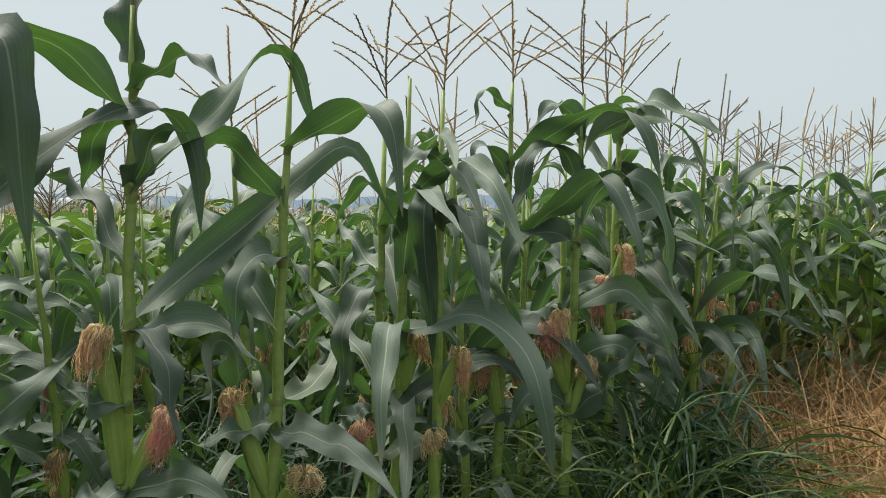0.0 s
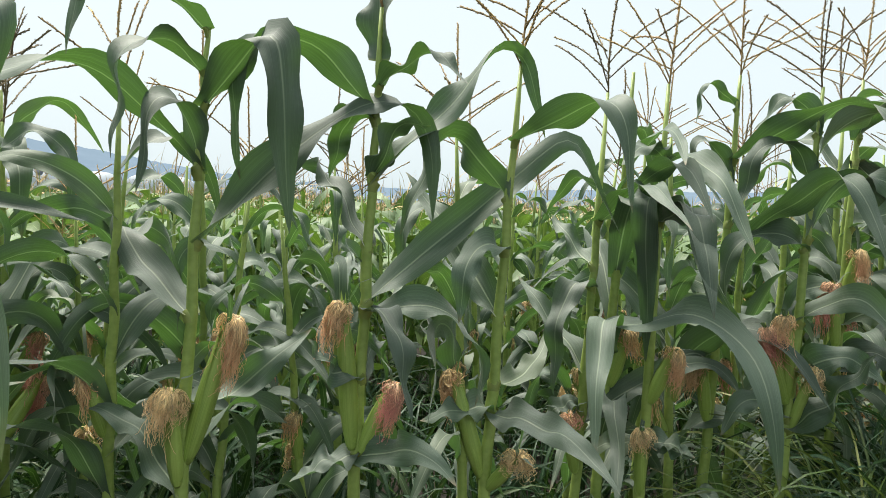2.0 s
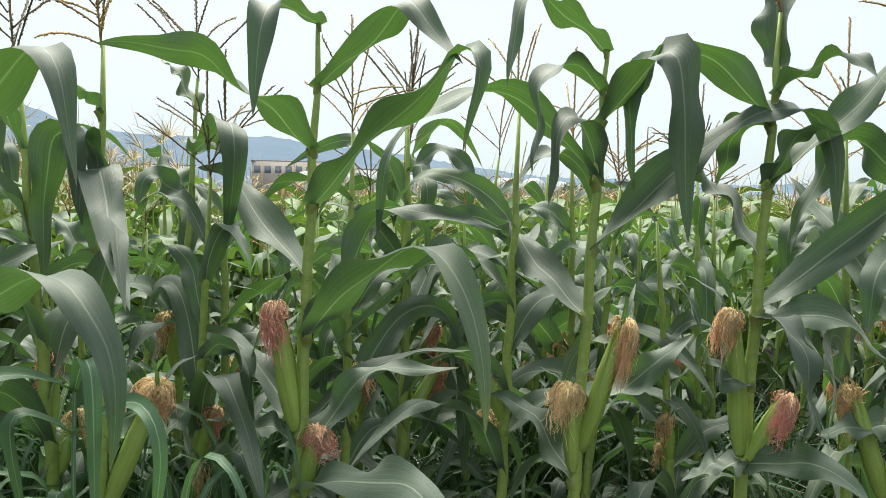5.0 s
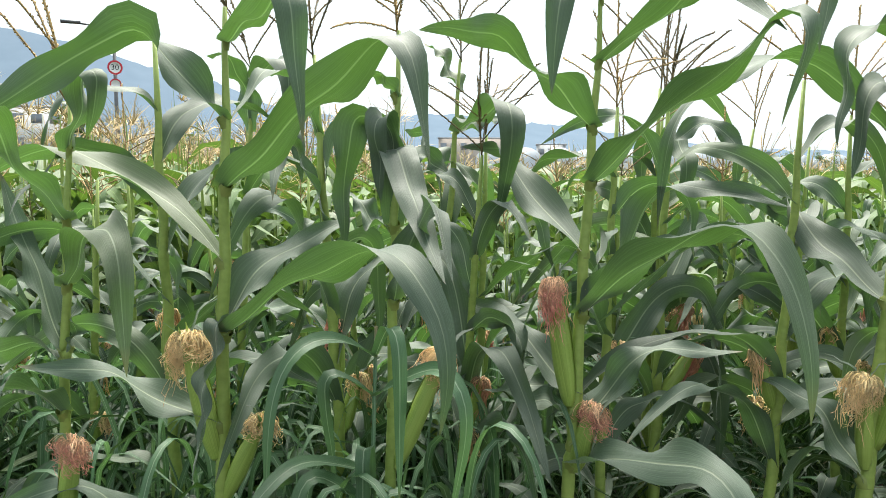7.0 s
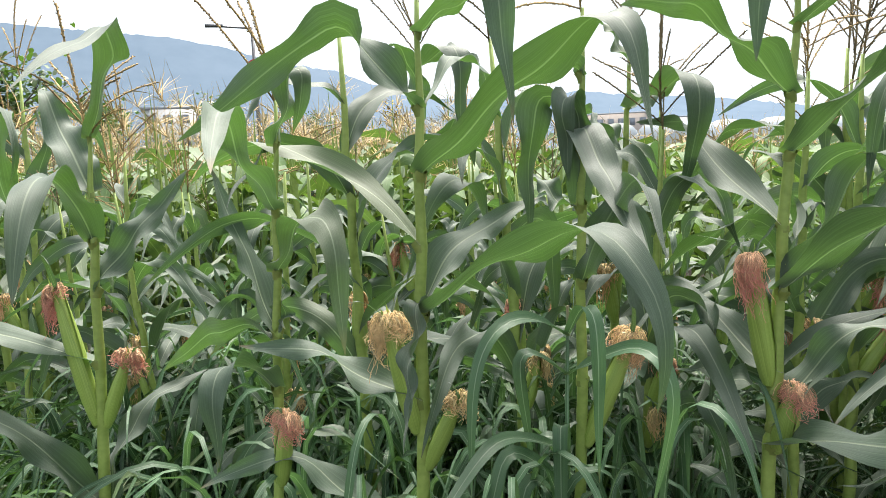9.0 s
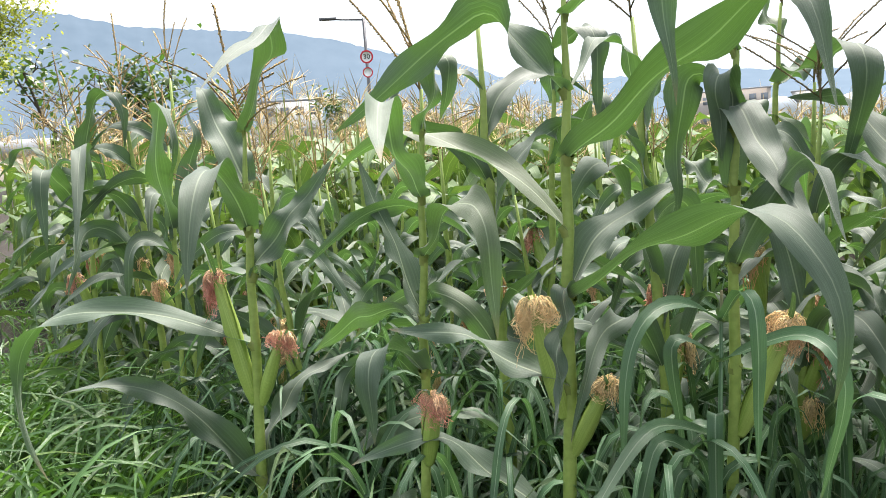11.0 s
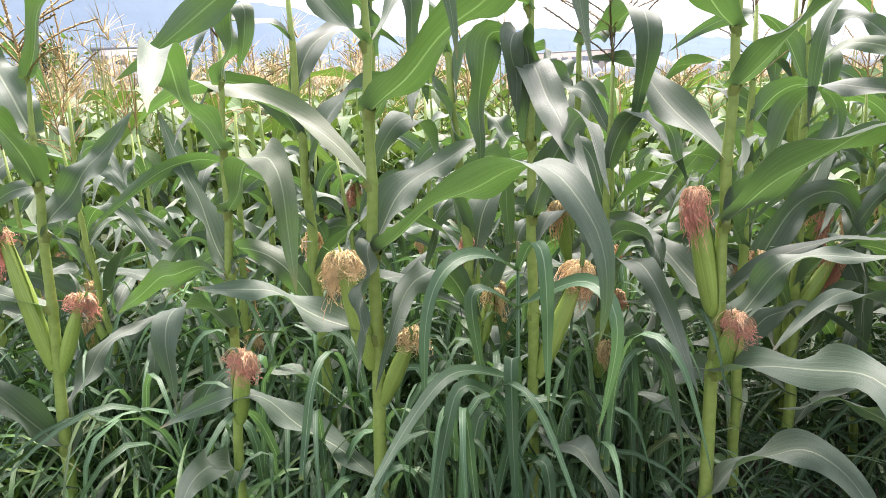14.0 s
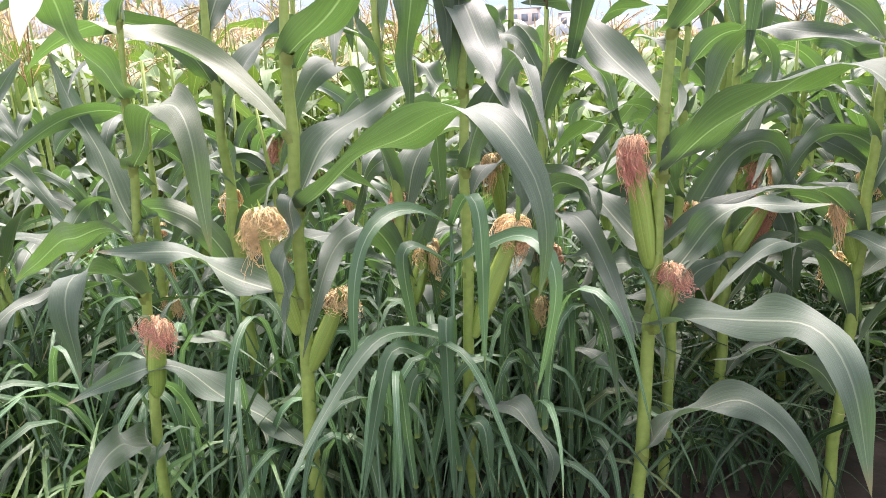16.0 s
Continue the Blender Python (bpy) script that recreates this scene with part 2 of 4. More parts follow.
# ---- mesh helpers ----
def part(name, geo, mat, parent=None, label=""):
    """One mesh object out of (vertices, faces, uvs) under a thing or a part. uvs: one pair a vertex, or None."""
    verts, faces, uvs = geo
    me = bpy.data.meshes.new(name)
    groups = faces if isinstance(faces, dict) else by_size(faces)
    verts = np.asarray(verts, dtype=np.float32)
    loops = np.concatenate([f.ravel() for f in groups.values()]).astype(np.int32)
    sizes = np.concatenate([np.full(len(f), k, dtype=np.int32) for k, f in groups.items()])
    me.vertices.add(len(verts))
    me.vertices.foreach_set("co", verts.ravel())
    me.loops.add(len(loops))
    me.loops.foreach_set("vertex_index", loops)
    me.polygons.add(len(sizes))
    me.polygons.foreach_set("loop_start", np.concatenate([[0], np.cumsum(sizes)[:-1]]).astype(np.int32))
    me.update(calc_edges=True)
    if uvs is not None and len(me.loops):
        index = np.empty(len(me.loops), dtype=np.int32)
        me.loops.foreach_get("vertex_index", index)
        me.uv_layers.new(name="UVMap").data.foreach_set("uv", np.asarray(uvs, dtype=np.float32)[index].ravel())
    me.polygons.foreach_set("use_smooth", np.ones(len(me.polygons), dtype=bool))
    me.materials.append(mat)
    me.update()
    ob = new(name, me)
    if parent is not None:
        ob.parent = parent
    if label:
        tagged(ob, label)
    return ob


def by_size(faces):
    """Faces as one array for each number of corners."""
    if isinstance(faces, dict):
        return faces
    if isinstance(faces, np.ndarray):
        return {faces.shape[1]: faces}
    out = {}
    for f in faces:
        out.setdefault(len(f), []).append(f)
    return {k: np.array(v, dtype=np.int64) for k, v in out.items()}


def joined(geos):
    """Several (vertices, faces, uvs) as one."""
    vs, fs, us, k = [], {}, [], 0
    for v, f, u in geos:
        v = np.asarray(v, dtype=float)
        vs.append(v)
        for size, arr in by_size(f).items():
            fs.setdefault(size, []).append(arr + k)
        us.append(np.zeros((len(v), 2)) if u is None else np.asarray(u))
        k += len(v)
    return np.concatenate(vs), {size: np.concatenate(arrs) for size, arrs in fs.items()}, np.concatenate(us)


@functools.lru_cache(None)
def quads(rows, cols, ring=False):
    r, c = np.meshgrid(np.arange(rows - 1), np.arange(cols if ring else cols - 1), indexing="ij")
    d = (c + 1) % cols
    return np.stack([r * cols + c, r * cols + d, (r + 1) * cols + d, (r + 1) * cols + c], -1).reshape(-1, 4)


def grid_faces(rows, cols, ring=False):
    """The quads of a sheet or, with ring, of a tube."""
    return quads(rows, cols, ring)


def capped(rows, cols):
    """The quads of a tube, closed at both ends."""
    ends = np.array([list(range(cols))[::-1], list(range((rows - 1) * cols, rows * cols))])
    if cols == 4:
        return {4: np.concatenate([quads(rows, cols, True), ends])}
    return {4: quads(rows, cols, True), cols: ends}


def tube(path, radii, sides=6, cap=True):
    """A round bar along a path."""
    path = np.asarray(path, dtype=float)
    t = np.gradient(path, axis=0)
    t /= np.linalg.norm(t, axis=1)[:, None] + 1e-9
    ref = np.array((0.0, 1.0, 0.0)) if abs(t[0][2]) > 0.6 else np.array((0.0, 0.0, 1.0))
    a = np.cross(t, ref)
    a /= np.linalg.norm(a, axis=1)[:, None] + 1e-9
    b = np.cross(t, a)
    ang = np.linspace(0, 2 * math.pi, sides, endpoint=False)
    r = np.asarray(radii, dtype=float)[:, None, None]
    v = path[:, None, :] + r * (np.cos(ang)[None, :, None] * a[:, None, :] + np.sin(ang)[None, :, None] * b[:, None, :])
    faces = capped(len(path), sides) if cap else quads(len(path), sides, True)
    uv = np.stack(np.broadcast_arrays(np.linspace(0, 1, sides)[None, :], np.linspace(0, 1, len(path))[:, None]), -1).reshape(-1, 2)
    return v.reshape(-1, 3), faces, uv


def midrib(length, rise, drop, at, spread, side, az, s):
    """Midribs, one a row: each leaves at the angle rise and bends down by drop degrees about the share at of its length; side: how far it swings round."""
    sig = lambda q: 1 / (1 + np.exp(-np.clip((q - at) * 4 / spread, -30, 30)))
    bend = (sig(s) - sig(0.0)) / (sig(1.0) - sig(0.0))
    el = np.radians(rise - drop * bend)
    a = np.radians(az + side * s ** 1.5)
    t = np.stack([np.cos(el) * np.cos(a), np.cos(el) * np.sin(a), np.sin(el)], -1)
    steps = (t[:, 1:] + t[:, :-1]) / 2 * (length / (s.shape[1] - 1))[..., None]
    return np.concatenate([np.zeros_like(t[:, :1]), np.cumsum(steps, 1)], 1), t, a


def many_blades(starts, az, length, rise, drop, at=0.45, spread=0.6, side=0, width=0.07, roll0=0, roll1=0, wave=0.0, n=6, across=2, base=0.5, keel=0.2, phase=0.0, point=3.4):
    """Leaf blades as channelled ribbons with wavy margins, all in one go. Each value is a number or one for each blade. roll0, roll1: how far
    the blade turns about its midrib before and after its bend."""
    starts = np.atleast_2d(np.asarray(starts, dtype=float))
    m = len(starts)
    az, length, rise, drop, at, spread, side, width, roll0, roll1, phase = [np.broadcast_to(np.asarray(q, dtype=float), (m,))[:, None] for q in (az, length, rise, drop, at, spread, side, width, roll0, roll1, phase)]
    s = np.linspace(0, 1, n)[None, :]
    p, t, a = midrib(length, rise, drop, at, spread, side, az, s)
    b0 = np.stack([-np.sin(a), np.cos(a), np.zeros_like(a)], -1)
    n0 = np.cross(t, b0)
    f = np.clip((s - at) / 0.2 + 0.5, 0, 1)
    f = f * f * (3 - 2 * f)
    q = np.clip(s / 0.14, 0, 1)
    tw = np.radians((roll0 + (roll1 - roll0) * f) * q * q * (3 - 2 * q) + (4 + 1.5 * wave) * np.sin(s * (7 + 3 * np.sin(phase * 3)) + phase) * s ** 0.7)[..., None]
    b = b0 * np.cos(tw) + n0 * np.sin(tw)
    nn = n0 * np.cos(tw) - b0 * np.sin(tw)
    p = p + nn * (0.0055 * wave * np.sin(s * (13 + 5 * np.sin(phase)) + phase * 2) * (s * (1 - s) * 4))[..., None]
    w = width / 2 * np.clip(base + (1 - base) * s / 0.22, 0, 1) * np.clip(1 - s ** point, 0, 1) ** 0.9
    w = np.maximum(w, 0.0006)
    u = np.linspace(-1, 1, across)
    k = keel * (1 - s) ** 1.5 + 0.06
    wl = np.sin(s * (15 + 4 * np.sin(phase * 7)) + phase) * wave * 0.27 * (s * (1 - s) * 4) ** 0.5
    wr = np.sin(s * (17 + 4 * np.cos(phase * 5)) + phase * 3) * wave * 0.27 * (s * (1 - s) * 4) ** 0.5
    edge = np.where(u < 0, wl[..., None], wr[..., None]) * np.abs(u) ** 2
    lift = (k[..., None] * np.abs(u) + edge) * w[..., None]
    v = starts[:, None, None, :] + p[:, :, None, :] + b[:, :, None, :] * (u * w[..., None])[..., None] + nn[:, :, None, :] * lift[..., None]
    uv = np.empty((m, n, across, 2))
    uv[..., 0], uv[..., 1] = np.linspace(0, 1, across), s[..., None]
    faces = quads(n, across)[None] + (np.arange(m) * n * across)[:, None, None]
    return v.reshape(-1, 3), faces.reshape(-1, 4), uv.reshape(-1, 2)


def blade(start, az, length, rise, drop, at=0.45, spread=0.5, side=0, width=0.075, roll0=0, roll1=0, wave=0.8, seed=0, n=22, across=5, base=0.5, keel=0.35, point=3.4):
    return many_blades([start], az, length, rise, drop, at, spread, side, width, roll0, roll1, wave, n, across, base, keel, (seed * 2.399) % 6.28, point)


# ---- corn plants ----
def silk_tuft(seed, length=0.09, strands=340, bulge=0.04, one_sided=1.0, n=14, thick=0.0010):
    """Curly strands that spring from the tip of an ear at the origin, arch over and hang round it like a loose wig, more to the +x side."""
    rng = np.random.RandomState(seed)
    out = []
    u = np.linspace(0, 1, n)
    locks = [(rng.normal() * 0.8 if rng.rand() < 0.7 * one_sided else rng.uniform(-3.14, 3.14), rng.rand() * 6.28, rng.uniform(9, 22), rng.uniform(0.2, 1.3), rng.uniform(0.25, 1.1)) for _ in range(30)]
    for k in range(strands):
        g, start, turns, reach, wide = locks[rng.randint(len(locks))]
        g, start = g + rng.normal() * 0.16, start + rng.normal() * 0.3
        side = 0.5 + 0.5 * math.cos(g)
        wide = float(np.clip(wide + rng.normal() * 0.09, 0.12, 1.25))
        fall = length * reach * rng.uniform(0.6, 1.15) * (0.35 + 0.65 * side)
        a = np.clip(u / 0.42, 0, 1) * 1.571
        top = rng.uniform(0.008, 0.026)
        r = 0.004 + bulge * wide * np.sin(a) * (1 + rng.normal() * 0.35 * np.clip(u - 0.4, 0, 1))
        z = top * np.sin(np.clip(u / 0.3, 0, 1) * 2.2) - (1 - np.cos(a)) * bulge * 0.7 * wide - fall * np.clip(u - 0.35, 0, 1) * 1.5
        turn = g + np.cumsum(rng.normal(size=n)) * 0.13
        curl = (rng.uniform(0.006, 0.013) if rng.rand() < 0.3 else rng.uniform(0.002, 0.006)) * np.clip(u * 1.6 - 0.2, 0, 1)
        wave = np.stack([np.cos(u * turns + start), np.sin(u * turns * 1.1 + start), 0.7 * np.sin(u * turns * 0.9 + start)], 1) * curl[:, None]
        pts = np.stack([r * np.cos(turn) + 0.008 * side * u, r * np.sin(turn), z], 1) + wave
        out.append(tube(pts, np.linspace(thick, thick * 0.6, n), 3, False))
    return joined(out)


def husk_body(length, radius, seed):
    rng = np.random.RandomState(seed)
    zs = np.linspace(0, 1, 14)
    prof = radius * np.interp(zs, (0, 0.06, 0.3, 0.6, 0.85, 1), (0.45, 0.7, 1.0, 0.95, 0.66, 0.36))
    geos = []
    sides = 16
    ang = np.linspace(0, 2 * math.pi, sides, endpoint=False)
    r = prof[:, None] * (1 + 0.05 * np.sin(ang[None, :] * 3 + zs[:, None] * 2.2 + rng.rand() * 6) + 0.025 * np.sin(ang[None, :] * 8))
    v = np.stack([r * np.cos(ang), r * np.sin(ang), np.broadcast_to((zs * length)[:, None], r.shape)], -1)
    geos.append((v.reshape(-1, 3), capped(14, sides), np.stack(np.broadcast_arrays(np.linspace(0, 3, sides)[None, :], 0.1 + zs[:, None] * 0.2), -1).reshape(-1, 2)))
    return joined(geos)


def husk_wrap(length, radius, turn, seed):
    """One husk leaf wrapped round the ear, its tip standing off."""
    rng = np.random.RandomState(seed)
    zs = np.linspace(0.02, 1.12, 12)
    prof = radius * np.interp(zs, (0, 0.06, 0.3, 0.6, 0.85, 1, 1.12), (0.5, 0.76, 1.07, 1.04, 0.78, 0.62, 0.75))
    half = np.interp(zs, (0, 0.4, 0.8, 1.0, 1.12), (1.5, 1.3, 0.9, 0.4, 0.02))
    a = turn + half[:, None] * np.linspace(-1, 1, 7)[None, :]
    v = np.stack([prof[:, None] * np.cos(a), prof[:, None] * np.sin(a), np.broadcast_to((zs * length)[:, None], a.shape)], -1)
    return v.reshape(-1, 3), grid_faces(12, 7), np.stack(np.broadcast_arrays(np.linspace(0.55, 1.45, 7)[None, :], 0.1 + zs[:, None] * 0.2), -1).reshape(-1, 2)


def spray(seed, length=0.34, branches=11, open_=55, sides=4):
    """A tassel: a central spike and side branches, all beaded with spikelets. Base at the origin."""
    rng = np.random.RandomState(seed)
    out = []

    def beaded(path, r):
        path = np.asarray(path)
        out.append(tube(path, np.full(len(path), r * 0.55), 3))
        n = int(np.linalg.norm(np.diff(path, axis=0), axis=1).sum() / 0.0085)
        for q in np.linspace(0.12, 1, max(n, 3)):
            i = min(int(q * (len(path) - 1)), len(path) - 2)
            f = q * (len(path) - 1) - i
            c = path[i] * (1 - f) + path[i + 1] * f
            t = path[i + 1] - path[i]
            t /= np.linalg.norm(t)
            o = np.cross(t, rng.normal(size=3))
            o /= np.linalg.norm(o)
            m = c + o * r * 0.9
            s2 = np.cross(t, o) * r * 0.55
            v = [c - t * 0.001, m + s2 + t * 0.004, m - s2 + t * 0.004, m + t * 0.010]
            out.append((v, [(0, 1, 2), (1, 3, 2), (0, 3, 1), (0, 2, 3)], None))

    z = np.linspace(0, 1, 7)
    bend = rng.normal(size=2) * 0.05
    beaded(np.stack([bend[0] * z ** 2, bend[1] * z ** 2, z * length], 1), 0.0062)
    for k in range(branches):
        h = length * (0.02 + 0.36 * k / branches)
        g = k * 2.4 + rng.rand()
        el = radians(90 - open_ * rng.uniform(0.6, 1.25))
        ln = length * rng.uniform(0.55, 0.95) * (1 - 0.3 * k / branches)
        s = np.linspace(0, 1, 6)
        e2 = el - rng.uniform(0.0, 0.6) * s
        st = ln / 5
        x, y = [0.0], [h]
        for i in range(5):
            x.append(x[-1] + math.cos(e2[i]) * st)
            y.append(y[-1] + math.sin(e2[i]) * st)
        beaded([(math.cos(g) * a, math.sin(g) * a, b) for a, b in zip(x, y)], 0.0047)
    return joined(out)


SILKS = [silk_tuft(11, 0.10, 260, 0.034, 1.2), silk_tuft(12, 0.15, 300, 0.036, 1.25), silk_tuft(13, 0.055, 240, 0.040, 0.3), silk_tuft(14, 0.12, 300, 0.048, 0.75)]
SILKS += [silk_tuft(15, 0.09, 90, 0.03, 1.0, 9, 0.0018), silk_tuft(16, 0.11, 110, 0.034, 0.8, 9, 0.0018)]
SPRAYS = [spray(21, 0.40, 9), spray(22, 0.44, 7, 45), spray(23, 0.38, 10, 62), spray(24, 0.42, 4, 38)]
MESHES = {}


def shared(name, key, geo, mat, parent):
    """A part that shares its mesh with all the others of that key."""
    if key in MESHES:
        ob = new(name, MESHES[key])
        ob.parent = parent
        return ob
    ob = part(name, geo, mat, parent)
    MESHES[key] = ob.data
    return ob


def add_ear(plant, at, az, lean, length=0.2, radius=0.024, silk=0, colour=SILK, seed=0):
    """An ear in its husk leaning off the stalk, silk hanging from its tip."""
    ear = part("ear", husk_body(length, radius, seed), HUSK, plant, "plump ear in pale green husk")
    ear.matrix_basis = Matrix.Translation(at) @ pose(0, 0, 0, 0, lean, az)
    for k in range(2):
        part("husk_leaf", husk_wrap(length, radius, 0.6 + 2.6 * k + seed, seed + k), HUSK, ear)
    tuft = shared("silk", ("silk", silk, colour.name), SILKS[silk], colour, ear)
    tuft.matrix_basis = Matrix.Translation((0, 0, length)) @ pose(0, 0, 0, 14 * math.sin(seed * 5.1), -lean * 0.5 + 6 * math.cos(seed * 3.3), 40 * math.sin(seed * 2.7))
    for k in range(2):
        g = blade((0, 0, 0), 0, length * 0.55, 75, 60, 0.5, 0.6, width=0.014, seed=seed + 7 * k, n=8, across=3)
        tip = part("husk_tip", g, LEAF, ear)
        tip.matrix_basis = Matrix.Translation((0, 0, length * 0.9)) @ pose(0, 0, 0, 0, 0, 90 + 170 * k + 31 * seed)
    return ear


Leaf = collections.namedtuple("Leaf", "height azimuth length rise drop at spread width roll0 roll1 side")
LABEL = "tall green corn plant with arching leaves and silky ears"


def corn_plant(x, y, lean, height, leaves, ears=(), tassel=0, dark=False, r0=0.0135, label=LABEL, seed=0, spacing=0.145, collars=False, group="corn plants of the front row"):
    """lean: metres sideways (x, y) that the stalk gains over one metre of height. """
    rng = np.random.RandomState(1000 + seed)
    plant = tagged(new("corn_plant"), label, "corn plant", group)
    plant.location = (x, y, 0)
    nodes = sorted({round(l[0], 3) for l in leaves})
    low = nodes[0] if nodes else 0.5
    while low > 0.16:
        low -= spacing
        nodes.insert(0, low)
    zs = sorted({0.0, height, *[n + d for n in nodes for d in (-0.02, -0.004, 0.004, 0.02) if 0 < n + d < height]})
    zig = {n: ((-1) ** i) * 0.003 for i, n in enumerate(nodes)}
    path, rad = [], []
    for z in zs:
        near = min(nodes, key=lambda n: abs(n - z))
        path.append((lean[0] * z + zig[near] * 0.7, lean[1] * z + zig[near] * 0.7, z))
        swell = 1.07 if abs(near - z) < 0.006 else 1.0
        rad.append(r0 * swell * float(np.interp(z / height, (0, 0.5, 0.8, 1), (1.55, 1.25, 0.92, 0.4))))
    part("stalk", tube(path, rad, 9), STALK, plant, "smooth pale green jointed stalk")
    for i, f in enumerate(leaves):
        c = (lean[0] * f.height, lean[1] * f.height, f.height)
        part("leaf", blade(c, f.azimuth, f.length, f.rise, f.drop, f.at, f.spread, f.side, f.width, f.roll0, f.roll1, 2.2, seed * 31 + i, 32, 7, 0.5, 0.35, 2.2), LEAF, plant)
        if collars:
            r = r0 * float(np.interp(f.height / height, (0, 0.5, 0.8, 1), (1.55, 1.25, 0.92, 0.4)))
            g = radians(f.azimuth)
            ring = [(c[0] + math.cos(g) * q, c[1] + math.sin(g) * q, c[2] + z) for q, z in ((0.0, -0.016), (0.002, -0.004), (0.006, 0.006), (0.012, 0.013))]
            part("collar", tube(ring, (r * 1.06, r * 1.16, r * 1.28, r * 1.15), 9, False), COLLAR, plant)
    for i, (h, az, tilt, ln, rad, silk, colour) in enumerate(ears):
        g = radians(az)
        add_ear(plant, (lean[0] * h + 0.012 * math.cos(g), lean[1] * h + 0.012 * math.sin(g), h + 0.012), az, tilt, ln, rad, silk, colour, seed + i)
    if tassel is not None:
        t = shared("tassel", ("tassel", tassel, dark), SPRAYS[tassel], TASSEL_DARK if dark else TASSEL, plant)
        t.matrix_basis = Matrix.Translation((lean[0] * height, lean[1] * height, height - 0.01)) @ pose(0, 0, 0, rng.normal() * 6, rng.normal() * 6, rng.rand() * 360)
    return plant


def grass_stem(x, y, height):
    """The stem of a broad grass, to which grass_blade adds its blades."""
    clump = tagged(new("grass_clump"), "clump of broad bright green grass with a pale midrib", "grass", "broad grass among the corn")
    clump.location = (x, y, -0.02)
    part("stem", tube([(0, 0, 0), (0.01, 0.01, height * 0.4), (0.014 * height, 0.026 * height, height)], (0.009, 0.008, 0.004), 7), BROAD, clump)
    return clump


def grass_blade(clump, f):
    part("blade", blade((0.014 * f.height, 0.026 * f.height, f.height + 0.02), f.azimuth, f.length, f.rise, f.drop, f.at, f.spread, f.side, f.width, f.roll0, f.roll1, 0.5, int(f.azimuth + f.length * 100), 24, 5, 0.5, 0.45, 2.2), BROAD, clump)


def random_leaves(rng, height, plane, count=11):
    out = []
    for i in range(count):
        f = i / (count - 1)
        h = height * (0.16 + 0.84 * f)
        az = plane + 180 * (i % 2) + rng.normal() * 22
        ln = float(np.interp(f, (0, 0.5, 1), (0.6, 0.85, 0.5))) * rng.uniform(0.85, 1.15)
        out.append(Leaf(h, az, ln, rng.uniform(42, 74), rng.uniform(95, 150), rng.uniform(0.3, 0.6), rng.uniform(0.25, 0.8), float(np.interp(f, (0, 0.5, 1), (0.075, 0.1, 0.07))) * rng.uniform(0.85, 1.1), rng.normal() * 45, rng.normal() * 50, rng.normal() * 18))
    return out


# ---- the front row ----
corn_plant(-1.260, 1.652, (0.041, 0.019), 1.95, [
    Leaf(1.923, 263, 0.608, 20, 103, 0.61, 0.28, 0.086, 0, -3, -6),
    Leaf(1.812, 255, 0.525, 33, 118, 0.40, 0.34, 0.084, 4, 11, -0),
    Leaf(1.727, 355, 0.779, 48, 133, 0.35, 0.09, 0.125, -7, 43, -7),
    Leaf(1.565, 226, 1.006, 55, 147, 0.51, 0.68, 0.094, 21, -32, 6),
    Leaf(1.555, 253, 0.504, 77, 156, 0.45, 0.23, 0.087, -5, -10, 1),
    Leaf(1.372, 23, 1.040, 45, 134, 0.66, 0.24, 0.120, 45, -75, -6),
    Leaf(1.183, 162, 0.664, 32, 31, 0.62, 0.07, 0.111, -26, 60, -32),
    Leaf(0.948, 51, 0.415, 4, -30, 0.29, 0.22, 0.111, 5, 46, 1),
    Leaf(0.694, 170, 0.436, 52, 54, 0.59, 0.50, 0.100, -14, -38, -1),
], [(0.780, 20, 16, 0.393, 0.027, 1, SILK), (0.720, 264, 8, 0.251, 0.022, 3, SILK_PALE)], None, False, 0.0135, seed=0, collars=True)
corn_plant(-0.849, 1.884, (0.038, -0.003), 2.02, [
    Leaf(1.876, 102, 0.449, 80, 13, 0.56, 0.38, 0.112, -37, 1, 2),
    Leaf(1.737, 205, 0.772, 49, 147, 0.48, 0.36, 0.104, 40, -39, 5),
    Leaf(1.802, 335, 0.356, 34, 74, 0.52, 0.35, 0.085, 4, 7, -1),
    Leaf(1.541, 23, 0.812, 49, 125, 0.68, 0.14, 0.101, 30, -47, -3),
    Leaf(1.716, 163, 0.282, 32, 103, 0.29, 0.24, 0.094, 17, 27, -1),
    Leaf(1.563, 328, 0.290, 55, 67, 0.63, 0.45, 0.087, 3, -24, -1),
    Leaf(1.372, 154, 0.460, 49, 41, 0.61, 0.07, 0.093, 7, 49, -11),
    Leaf(1.217, 38, 1.168, 39, 100, 0.69, 0.07, 0.105, 61, 43, -11),
    Leaf(1.192, 15, 0.540, 11, 115, 0.57, 0.55, 0.097, 34, -33, 3),
    Leaf(1.008, 236, 0.223, 20, -30, 0.45, 0.11, 0.092, -40, -41, 2),
    Leaf(0.778, 328, 0.422, 26, 66, 0.87, 0.86, 0.106, 49, 15, 2),
    Leaf(0.788, 240, 0.223, 4, 19, 0.50, 0.44, 0.088, -19, -1, -0),
    Leaf(1.202, 314, 0.437, 4, 72, 0.40, 0.26, 0.082, -1, -11, 2),
], [(0.795, 233, 6, 0.401, 0.026, 0, SILK), (0.780, 8, 24, 0.211, 0.024, 0, SILK_RED)], 1, False, 0.0135, seed=1, collars=True)
